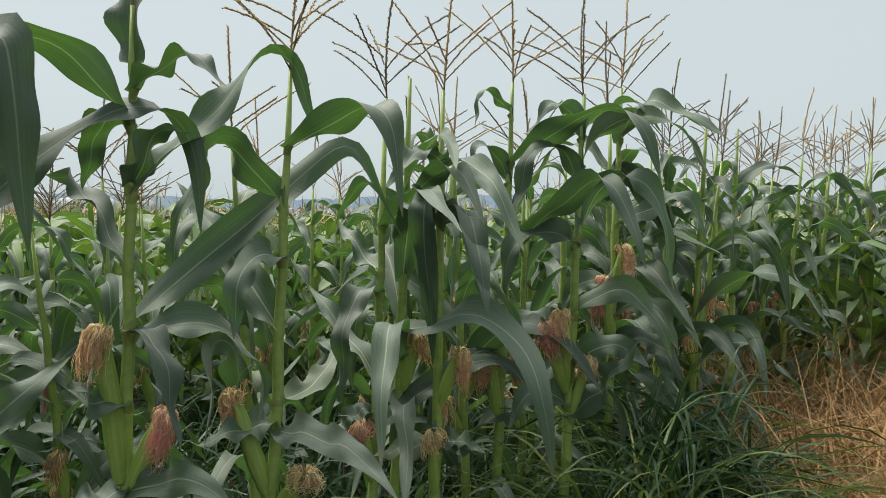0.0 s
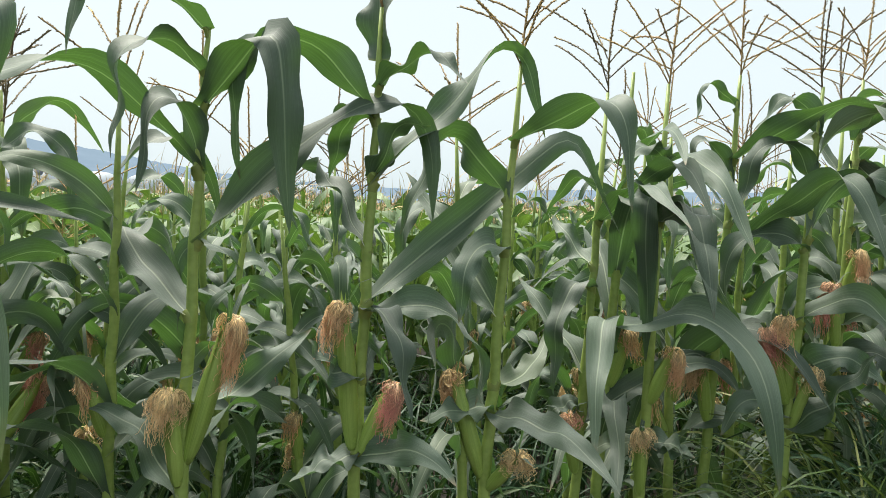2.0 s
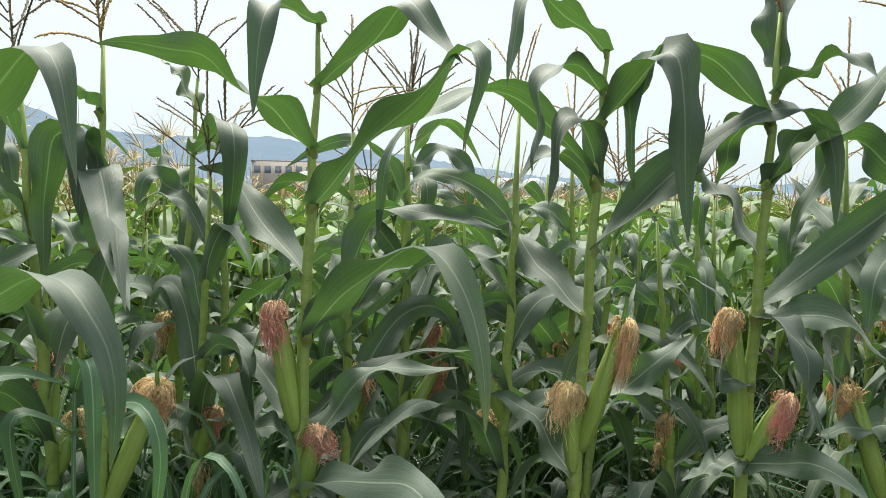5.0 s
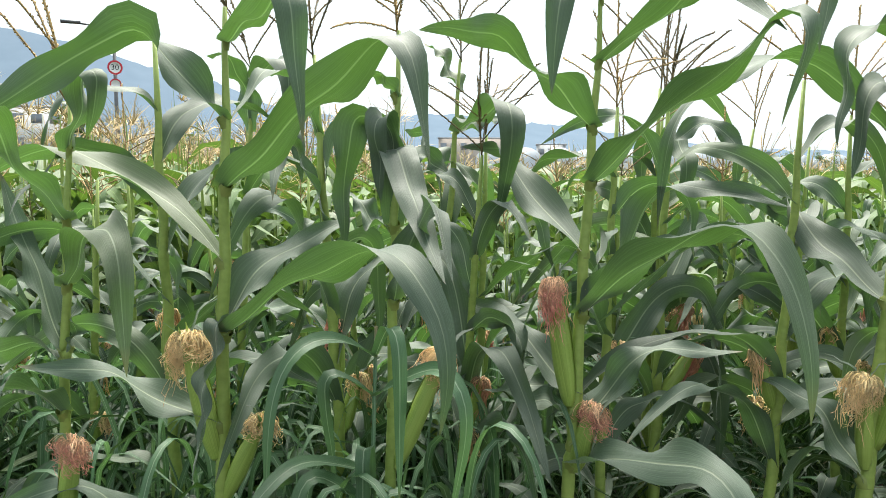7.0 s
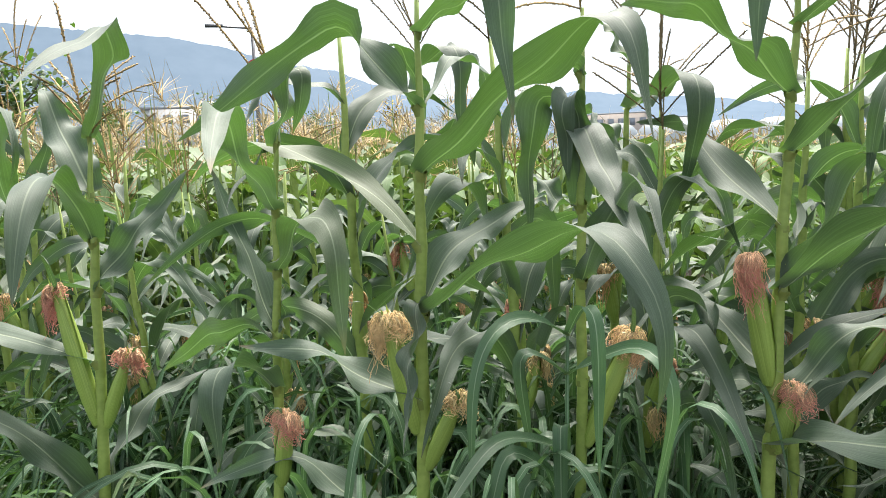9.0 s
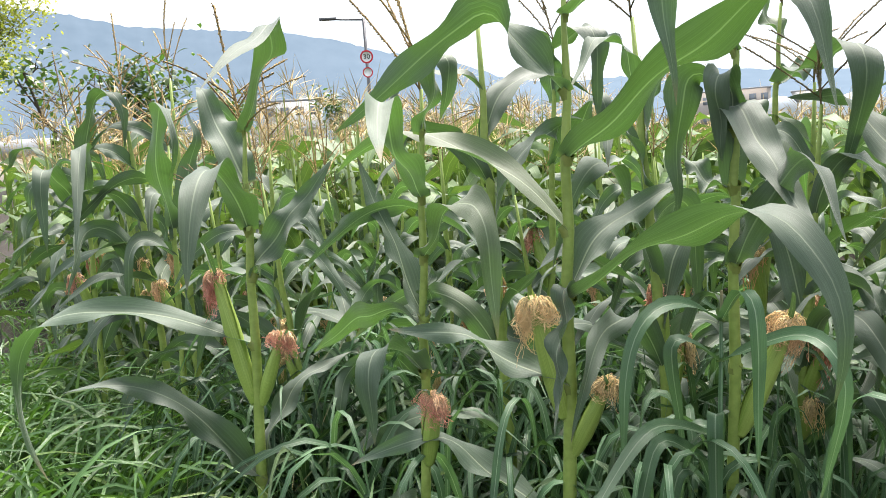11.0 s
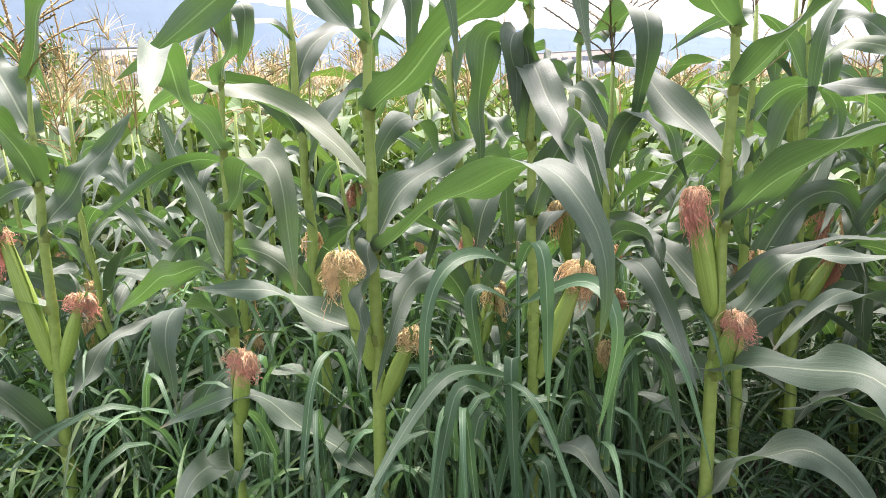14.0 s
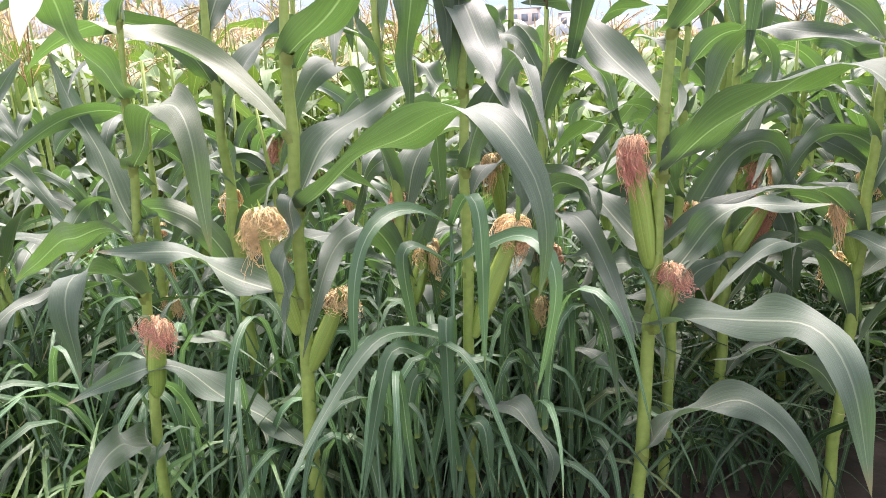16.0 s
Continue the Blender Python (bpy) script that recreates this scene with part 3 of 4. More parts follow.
corn_plant(-0.506, 2.016, (0.045, 0.022), 1.9, [
    Leaf(1.678, 325, 0.634, 21, 103, 0.55, 0.24, 0.097, -21, 19, -6),
    Leaf(1.511, 175, 0.588, 54, 124, 0.44, 0.21, 0.113, 64, -64, 5),
    Leaf(1.178, 151, 0.578, 50, 11, 0.78, 0.62, 0.106, -44, -14, 1),
    Leaf(0.983, 70, 0.521, -5, -30, 0.42, 0.27, 0.088, 26, 2, 18),
    Leaf(0.900, 308, 0.595, 10, 43, 0.84, 0.70, 0.102, 37, 11, 4),
    Leaf(0.903, 219, 0.226, 31, 42, 0.22, 0.10, 0.091, -9, -31, -10),
    Leaf(1.369, 242, 0.351, 16, 98, 0.40, 0.29, 0.095, -33, -23, 2),
], [(0.700, 200, 17, 0.308, 0.024, 0, SILK), (0.670, 335, 41, 0.145, 0.02, 2, SILK_PALE)], 0, False, 0.0135, seed=2, collars=True)
corn_plant(-1.790, 1.066, (0.022, 0.040), 1.98, [
    Leaf(1.798, 351, 0.657, 23, 62, 0.61, 0.07, 0.093, 2, 26, -13),
    Leaf(1.486, 349, 0.906, 32, 138, 0.76, 0.09, 0.118, 2, -1, -0),
    Leaf(1.631, 264, 0.676, 36, 50, 0.62, 0.59, 0.117, 0, 58, 23),
    Leaf(1.305, 180, 0.721, 38, 34, 0.62, 0.08, 0.102, -17, 55, -23),
    Leaf(1.132, 45, 0.741, 60, 74, 0.57, 0.15, 0.102, -42, 44, 5),
    Leaf(1.137, 345, 1.029, 36, 126, 0.65, 0.41, 0.112, -14, 35, -0),
    Leaf(0.915, 174, 0.592, 30, 26, 0.61, 0.11, 0.100, -14, -42, 10),
    Leaf(0.863, 220, 0.262, 20, 33, 0.78, 0.35, 0.086, -12, -4, -1),
    Leaf(0.778, 41, 0.568, 61, 59, 0.53, 0.25, 0.095, 48, 25, -5),
    Leaf(0.723, 348, 0.883, 22, 98, 0.62, 0.24, 0.125, 19, 46, -2),
    Leaf(0.336, 20, 0.677, 57, 126, 0.54, 0.48, 0.114, 13, 53, 1),
    Leaf(1.961, 289, 0.535, 8, 89, 0.48, 0.36, 0.091, 3, -12, 4),
], [(0.875, 242, 9, 0.340, 0.029, 0, SILK_RED), (0.695, 23, 14, 0.184, 0.026, 2, SILK_RED)], None, False, 0.0135, seed=3, collars=True)
corn_plant(-2.250, 0.277, (0.028, 0.026), 1.9, [
    Leaf(1.817, 350, 0.695, 6, 87, 0.60, 0.10, 0.088, 7, 10, 7),
    Leaf(1.635, 263, 0.733, 49, 84, 0.37, 0.07, 0.117, -50, 65, 3),
    Leaf(1.476, 3, 0.957, 25, 104, 0.76, 0.16, 0.113, -13, -4, -5),
    Leaf(1.299, 223, 0.884, 53, 86, 0.59, 1.35, 0.093, -18, 29, -26),
    Leaf(1.142, 97, 0.515, 54, 38, 0.36, 0.37, 0.095, 16, 37, 1),
    Leaf(1.119, 11, 1.014, 31, 136, 0.70, 0.42, 0.112, -11, 46, -3),
    Leaf(0.891, 240, 0.507, 29, 23, 0.58, 0.07, 0.096, -19, -42, -8),
    Leaf(1.147, 317, 0.399, 27, 88, 0.08, 0.10, 0.081, 16, 51, -3),
    Leaf(0.475, 230, 0.730, 40, 67, 0.61, 0.26, 0.102, -7, -49, 1),
], [(0.795, 244, 11, 0.314, 0.027, 3, SILK_PALE), (0.695, 43, 25, 0.217, 0.022, 2, SILK_PALE)], 3, True, 0.0135, seed=4, collars=True)
corn_plant(-2.094, 0.703, (0.007, 0.019), 1.88, [
    Leaf(1.372, 333, 0.718, 88, 123, 0.28, 0.08, 0.102, 9, 19, 7),
    Leaf(1.368, 190, 0.223, 13, -24, 0.34, 0.39, 0.087, -11, -9, -0),
    Leaf(1.516, 216, 0.590, 67, 153, 0.32, 0.12, 0.097, 37, 43, -2),
    Leaf(1.515, 289, 0.405, 76, 172, 0.42, 0.14, 0.084, -12, -7, 0),
    Leaf(1.169, 332, 0.750, 37, 96, 0.73, 0.24, 0.088, -65, -26, 6),
    Leaf(0.555, 357, 0.469, 3, 102, 0.65, 0.33, 0.083, -6, -14, 2),
    Leaf(1.707, 251, 0.120, 55, 77, 0.61, 0.38, 0.086, 3, 18, 0),
    Leaf(0.899, 95, 0.428, -13, -30, 0.44, 0.09, 0.088, 27, 7, 32),
], [(0.700, 53, 22, 0.337, 0.026, 3, SILK)], 2, False, 0.0118, seed=5, collars=True)
corn_plant(-2.526, -0.041, (0.033, 0.052), 1.68, [
    Leaf(1.562, 11, 0.404, 59, 178, 0.59, 0.16, 0.081, 28, 8, 6),
    Leaf(1.394, 327, 0.813, 26, 53, 0.67, 0.07, 0.095, -26, -5, 18),
    Leaf(1.073, 195, 0.520, 56, -5, 0.49, 0.37, 0.087, 11, -7, 2),
    Leaf(1.232, 2, 0.707, 37, 123, 0.54, 0.27, 0.099, 27, 14, -4),
    Leaf(1.072, 104, 0.136, 68, -14, 0.55, 0.39, 0.085, -3, 3, 0),
    Leaf(0.915, 311, 0.532, 38, 129, 0.54, 0.23, 0.092, 8, -13, 1),
    Leaf(1.043, 215, 0.473, 36, 70, 0.20, 0.55, 0.091, 17, 55, -3),
    Leaf(0.495, 320, 0.437, 34, 69, 0.71, 0.50, 0.109, -45, -19, 2),
], [(0.635, 22, 11, 0.204, 0.023, 2, SILK_RED)], 3, False, 0.0105, seed=6, collars=True)
corn_plant(-3.024, -0.424, (0.020, 0.050), 1.62, [
    Leaf(1.457, 205, 0.447, 54, 35, 0.83, 0.08, 0.122, -22, -7, -15),
    Leaf(1.611, 7, 1.237, 31, 62, 0.58, 1.22, 0.080, 29, -5, -45),
    Leaf(1.307, 337, 0.782, 52, 125, 0.52, 0.56, 0.118, -8, -22, -4),
    Leaf(1.162, 85, 0.458, 67, 19, 0.10, 0.14, 0.102, 17, 54, 10),
    Leaf(0.944, 245, 1.297, 23, 136, 0.61, 0.51, 0.094, -27, 14, -2),
    Leaf(0.492, 275, 0.721, 56, 67, 0.80, 0.57, 0.104, -53, -16, -3),
    Leaf(0.426, 108, 0.625, 78, 69, 0.54, 0.45, 0.093, 6, 30, 1),
], [(0.735, 236, 11, 0.434, 0.026, 0, SILK_RED), (0.730, 61, 21, 0.240, 0.021, 2, SILK_RED)], 2, False, 0.0135, seed=7, collars=True)
corn_plant(-0.039, 2.420, (0.022, 0.000), 1.9, [
    Leaf(1.528, 259, 0.872, 5, 123, 0.33, 0.07, 0.086, -4, 2, 9),
    Leaf(1.459, 284, 0.650, 15, 82, 0.51, 0.38, 0.103, -29, 7, 2),
    Leaf(1.642, 303, 0.550, 26, 81, 0.22, 0.65, 0.088, 7, 19, -2),
    Leaf(0.728, 347, 0.170, 22, 41, 0.40, 0.46, 0.090, 23, 20, -0),
    Leaf(0.727, 204, 0.218, 21, 27, 0.19, 0.45, 0.090, -9, -30, -0),
    Leaf(1.662, 245, 0.320, 25, 49, 0.36, 0.13, 0.095, 10, -23, -2),
    Leaf(1.527, 260, 0.834, 5, 116, 0.36, 0.07, 0.086, 24, 10, 3),
    Leaf(1.459, 284, 0.650, 15, 82, 0.51, 0.38, 0.103, -29, 7, 2),
    Leaf(0.729, 347, 0.170, 20, 39, 0.42, 0.43, 0.090, 23, 20, -1),
], [(0.865, 333, 21, 0.185, 0.022, 0, SILK), (0.562, 264, 8, 0.211, 0.02, 2, SILK_PALE)], 0, False, 0.0135, seed=8, collars=True)
corn_plant(0.415, 2.620, (0.041, -0.000), 1.92, [
    Leaf(1.659, 12, 0.752, 68, 128, 0.39, 0.65, 0.087, -50, 43, 1),
    Leaf(1.418, 351, 0.761, 67, 148, 0.4, 0.28, 0.1, -50, 56, 1),
    Leaf(1.599, 185, 0.524, 67, 143, 0.38, 0.26, 0.092, 31, -50, 0),
    Leaf(1.378, 189, 0.474, 60, 160, 0.25, 1.09, 0.1, -50, -37, -1),
    Leaf(1.138, 340, 0.503, 51, 123, 0.4, 0.56, 0.1, 50, 50, 0),
    Leaf(1.754, 180, 0.328, 80, 134, 0.46, 0.37, 0.079, 37, -31, 0),
    Leaf(0.977, 340, 0.311, 26, 65, 0.58, 0.16, 0.113, 56, 56, 0),
    Leaf(0.772, 328, 0.402, 44, -10, 0.43, 0.09, 0.121, 56, 56, -7),
    Leaf(0.812, 200, 0.322, 45, 110, 0.47, 0.45, 0.101, -50, -50, 0),
    Leaf(1.764, 19, 0.494, 58, 113, 0.45, 0.59, 0.067, -37, 37, 0),
], [(0.874, 232, 8, 0.266, 0.022, 0, SILK), (0.853, 202, 18, 0.256, 0.024, 3, SILK_RED), (0.772, 330, 16, 0.212, 0.018, 2, SILK_PALE)], 1, True, 0.0135, seed=9, collars=True)
broad_grass = grass_stem(-2.043, 0.597, 1.15)
grass_blade(broad_grass, Leaf(1.049, 275, 0.677, 35, 122, 0.36, 0.37, 0.043, -29, -26, 3))
grass_blade(broad_grass, Leaf(0.947, 260, 0.493, 38, 134, 0.30, 0.09, 0.042, -14, -32, 3))
grass_blade(broad_grass, Leaf(1.052, 345, 0.599, 49, 140, 0.28, 0.17, 0.042, -5, 11, -2))
grass_blade(broad_grass, Leaf(0.946, 359, 0.739, 31, 138, 0.49, 0.26, 0.043, 44, 28, -3))
grass_blade(broad_grass, Leaf(0.751, 287, 0.744, 25, 49, 0.44, 0.21, 0.042, -34, -20, 17))
grass_blade(broad_grass, Leaf(0.654, 273, 0.621, 40, 113, 0.38, 0.10, 0.044, -43, -31, 2))
grass_blade(broad_grass, Leaf(0.589, 266, 0.507, 50, 127, 0.30, 0.09, 0.043, -18, -32, 6))
grass_blade(broad_grass, Leaf(0.767, 240, 0.115, 20, 35, 0.50, 0.07, 0.041, -16, -21, -2))
grass_blade(broad_grass, Leaf(0.658, 313, 0.732, 73, 163, 0.29, 0.07, 0.041, 7, 1, 1))
grass_blade(broad_grass, Leaf(0.490, 11, 0.330, 35, 119, 0.32, 0.09, 0.042, 10, 23, -2))
corn_plant(0.184, 2.740, (0.037, 0.000), 1.98, [
    Leaf(1.349, 309, 0.859, 35, 106, 0.63, 0.25, 0.106, -23, 37, -4),
    Leaf(1.679, 319, 0.780, 31, 109, 0.64, 0.44, 0.100, -26, 35, -3),
    Leaf(1.854, 180, 0.289, 57, 146, 0.49, 0.29, 0.052, 31, -31, 0),
    Leaf(1.604, 185, 0.375, 68, 151, 0.49, 0.21, 0.073, 37, -43, 0),
    Leaf(1.458, 10, 0.495, 61, 129, 0.56, 0.27, 0.073, -37, 50, 0),
    Leaf(1.163, 200, 0.3, 47, 99, 0.63, 0.1, 0.094, -50, -50, 0),
    Leaf(1.037, 335, 0.379, 50, 121, 0.47, 0.46, 0.105, 50, 50, 0),
    Leaf(0.952, 200, 0.321, 37, 91, 0.34, 0.37, 0.105, -50, -50, 0),
], [(0.738, 226, 11, 0.217, 0.022, 0, SILK)], 0, False, 0.0135, seed=11, collars=True)
corn_plant(0.651, 2.970, (0.028, 0.000), 2.0, [
    Leaf(1.778, 311, 0.559, 72, 104, 0.31, 0.40, 0.101, -31, 33, 3),
    Leaf(1.701, 42, 0.635, -25, 46, 0.63, 0.70, 0.113, -28, -29, -1),
    Leaf(1.701, 43, 0.641, -25, 45, 0.63, 0.68, 0.113, -27, -28, -0),
    Leaf(1.701, 43, 0.641, -25, 45, 0.63, 0.68, 0.113, -27, -28, -0),
    Leaf(1.789, 11, 0.456, 61, 100, 0.5, 0.46, 0.067, -43, -37, 1),
    Leaf(1.453, 350, 0.491, 29, 108, 0.61, 0.27, 0.102, 43, 50, 0),
    Leaf(1.183, 200, 0.37, 47, 117, 0.36, 0.48, 0.102, -50, -50, 0),
    Leaf(1.087, 330, 0.386, 53, 123, 0.37, 0.55, 0.114, 50, 50, 0),
    Leaf(0.907, 340, 0.408, 54, 118, 0.43, 0.44, 0.114, 50, 50, 0),
], [(1.157, 305, 10, 0.197, 0.022, 0, SILK), (0.997, 225, 10, 0.232, 0.02, 1, SILK_RED)], 2, False, 0.0135, seed=12, collars=True)

corn_plant(-0.258, 2.443, (0.039, 0.010), 1.88, [
    Leaf(0.948, 138, 0.470, 44, 8, 0.33, 0.37, 0.092, -6, -22, -1),
    Leaf(1.234, 244, 0.503, 22, 115, 0.31, 0.52, 0.088, -6, -8, 1),
    Leaf(1.306, 133, 0.295, 32, -8, 0.59, 0.39, 0.092, -9, -21, -0),
    Leaf(1.094, 313, 1.030, 16, 98, 0.62, 0.35, 0.121, 26, 40, -7),
    Leaf(0.773, 24, 0.785, 37, 141, 0.90, 0.77, 0.092, 47, 15, 4),
    Leaf(1.453, 310, 0.668, 29, 85, 0.66, 0.18, 0.095, -8, 23, -13),
    Leaf(0.819, 193, 0.173, 39, 75, 0.30, 0.09, 0.093, -26, -35, 1),
], [(0.60, 240, 14, 0.2, 0.022, 2, SILK_RED)], 1, True, 0.0125, seed=13, collars=True)


# ---- ground ----
def ground_height(x, y):
    return 0.03 * math.sin(x * 1.7 + 0.6 * y) * math.sin(y * 1.3) + 0.012 * math.sin(x * 7.1) * math.sin(y * 6.3)


def make_ground():
    inner = np.concatenate([np.linspace(-14, 14, 113)])
    xs = np.concatenate([[-3000, -600, -120, -40, -20], inner, [20, 40, 120, 600, 3000]])
    v, n = [], len(xs)
    for y in xs:
        for x in xs:
            v.append((x, y, ground_height(x, y) - 0.03 if max(abs(x), abs(y)) <= 14 else -0.03))
    return tagged(part("ground", (v, grid_faces(n, n), None), SOIL), "dark brown earth of the field and its margin", "ground", kind="structure")


make_ground()


# ---- plants of the rows behind ----
LINE = [(-6.5, -1.6), (-4.4, -0.75), (-2.99, -0.34), (-2.29, 0.35), (-1.78, 1.15), (-1.22, 1.68), (-0.445, 2.1), (0.37, 2.6), (1.1, 3.2), (2.1, 4.1), (4.0, 6.0)]


def along(d):
    """The point d metres along the front row."""
    if d < 0:
        return LINE[0][0] + d * 0.93, LINE[0][1] + d * 0.37
    for (x0, y0), (x1, y1) in zip(LINE, LINE[1:]):
        s = math.hypot(x1 - x0, y1 - y0)
        if d <= s:
            return x0 + (x1 - x0) * d / s, y0 + (y1 - y0) * d / s
        d -= s
    return LINE[-1]


TOTAL = sum(math.hypot(b[0] - a[0], b[1] - a[1]) for a, b in zip(LINE, LINE[1:]))


def back_rows():
    rng = np.random.RandomState(5)
    kinds = []
    for k in range(7):
        r2 = np.random.RandomState(300 + k)
        h = r2.uniform(1.82, 2.0)
        ears = [(h * 0.46, r2.uniform(180, 360), 14, 0.19, 0.024, 4 + k % 2, (SILK, SILK_RED, SILK)[k % 3])]
        if k % 2:
            ears.append((h * 0.38, r2.uniform(0, 360), 22, 0.17, 0.022, 4 + (k + 1) % 2, SILK_PALE))
        kinds.append(corn_plant(0, 0, (r2.normal() * 0.02, r2.normal() * 0.02), h, random_leaves(r2, h - 0.24, r2.uniform(0, 180)), ears, None if k in (2, 5) else k % 4, k % 3 == 1, seed=60 + k, label="green corn plant crowded in the rows behind", group="corn plants of the rows behind"))
    used = set()
    for row in range(1, 8):
        d = rng.rand() * 0.4
        while d < TOTAL:
            x, y = along(d)
            off = 0.45 * row - 0.08
            px, py = x - 0.66 * off + rng.normal() * 0.06, y + 0.75 * off + rng.normal() * 0.06
            d += rng.uniform(0.26, 0.42) + 0.05 * row
            if rng.rand() < 0.08 + 0.03 * row:
                continue
            k = rng.randint(len(kinds))
            s = rng.uniform(0.86, 1.03) * (1 - 0.025 * row) * (0.84 if px < -2.6 else 0.94 if px < -1.0 else 1.04)
            m = pose(px, py, ground_height(px, py) - 0.02, rng.normal() * 2.5, rng.normal() * 2.5, rng.rand() * 360)
            if k in used:
                copy_thing(kinds[k], m @ Matrix.Scale(s, 4))
            else:
                used.add(k)
                kinds[k].matrix_basis = m
    # the front row goes on along the margin
    for d in np.arange(8.65, 13.5, 0.36):
        x, y = along(d)
        x, y = x - 0.2 + rng.normal() * 0.06, y + 0.25 + rng.normal() * 0.06
        copy_thing(kinds[rng.randint(len(kinds))], pose(x, y, ground_height(x, y) - 0.02, rng.normal() * 3, rng.normal() * 3, rng.rand() * 360) @ Matrix.Scale(rng.uniform(0.92, 1.06), 4))


back_rows()


# ---- single plants that stand out in the second row ----
second = np.random.RandomState(77)
corn_plant(-3.088, 0.704, (0.033, 0.049), 1.88, [
    Leaf(1.847, 359, 0.560, 15, 107, 0.45, 0.23, 0.095, -2, 14, -1),
    Leaf(1.657, 301, 0.435, 88, 110, 0.60, 0.76, 0.087, 2, 12, 3),
    Leaf(1.422, 13, 0.531, 46, 127, 0.65, 0.12, 0.103, -3, 33, -6),
] + random_leaves(second, 1.1, 20, 6), [(0.95, 200, 15, 0.22, 0.024, 4, SILK_RED)], 3, True, 0.0115, seed=52, group="corn plants of the rows behind")
corn_plant(-2.522, 1.179, (0.038, 0.057), 1.9, [
    Leaf(1.788, 190, 0.247, 64, 34, 0.57, 0.41, 0.086, 3, -10, -0),
    Leaf(1.650, 336, 0.917, 9, 134, 0.61, 0.20, 0.103, -2, 12, -6),
    Leaf(1.310, 116, 0.967, 73, 116, 0.28, 0.37, 0.110, 1, -7, 18),
    Leaf(1.642, 89, 0.234, 32, 18, 0.27, 0.35, 0.089, 8, 31, 0),
    Leaf(1.486, 177, 0.382, 44, 35, 0.61, 0.07, 0.092, 20, 53, -6),
    Leaf(1.486, 272, 0.289, 37, 120, 0.64, 0.33, 0.097, -58, -36, 2),
] + random_leaves(second, 1.1, 50, 6), [(0.9, 300, 18, 0.21, 0.024, 5, SILK)], 1, True, 0.0115, seed=53, group="corn plants of the rows behind")
corn_plant(-2.106, 1.992, (-0.001, -0.001), 1.72, [
    Leaf(1.608, 325, 0.467, 36, 117, 0.29, 0.47, 0.088, -2, 3, 1),
    Leaf(1.608, 150, 0.418, 47, 133, 0.30, 0.28, 0.090, 2, 6, -0),
] + random_leaves(second, 1.1, 30, 6), [(0.8, 20, 24, 0.22, 0.024, 4, SILK_RED)], 3, True, 0.0115, seed=55, group="corn plants of the rows behind")
corn_plant(-4.326, -0.586, (0.019, 0.048), 1.62, [
    Leaf(1.225, 350, 1.302, 39, 178, 0.80, 0.27, 0.115, -43, -13, 34),
    Leaf(1.178, 65, 0.647, 71, -30, 0.76, 0.07, 0.105, -51, -16, -0),
] + random_leaves(second, 1.1, 80, 6), [(0.78, 260, 18, 0.2, 0.024, 5, SILK)], 0, False, 0.0115, seed=57, group="corn plants of the rows behind")
corn_plant(-4.828, -0.965, (0.018, 0.045), 1.6, [
    Leaf(1.409, 8, 1.202, 29, 96, 0.57, 0.37, 0.089, 22, -5, -27),
    Leaf(1.287, 343, 0.916, 34, 121, 0.60, 0.19, 0.106, 4, -14, 5),
    Leaf(1.523, 49, 0.778, 77, 178, 0.60, 0.33, 0.094, -3, 25, 2),
] + random_leaves(second, 1.1, 70, 6), [(0.8, 280, 18, 0.2, 0.024, 4, SILK_RED)], 1, False, 0.0115, seed=58, group="corn plants of the rows behind")
corn_plant(-2.16, 2.02, (0.01, 0.0), 1.83, random_leaves(second, 1.62, 30), [(0.72, 10, 26, 0.21, 0.024, 0, SILK_RED)], 3, True, seed=41, group="corn plants of the rows behind")
corn_plant(-1.96, 1.78, (0.0, 0.01), 1.78, random_leaves(second, 1.6, 45), [(0.70, 62, 33, 0.23, 0.025, 1, SILK_RED)], 0, True, seed=42, group="corn plants of the rows behind")


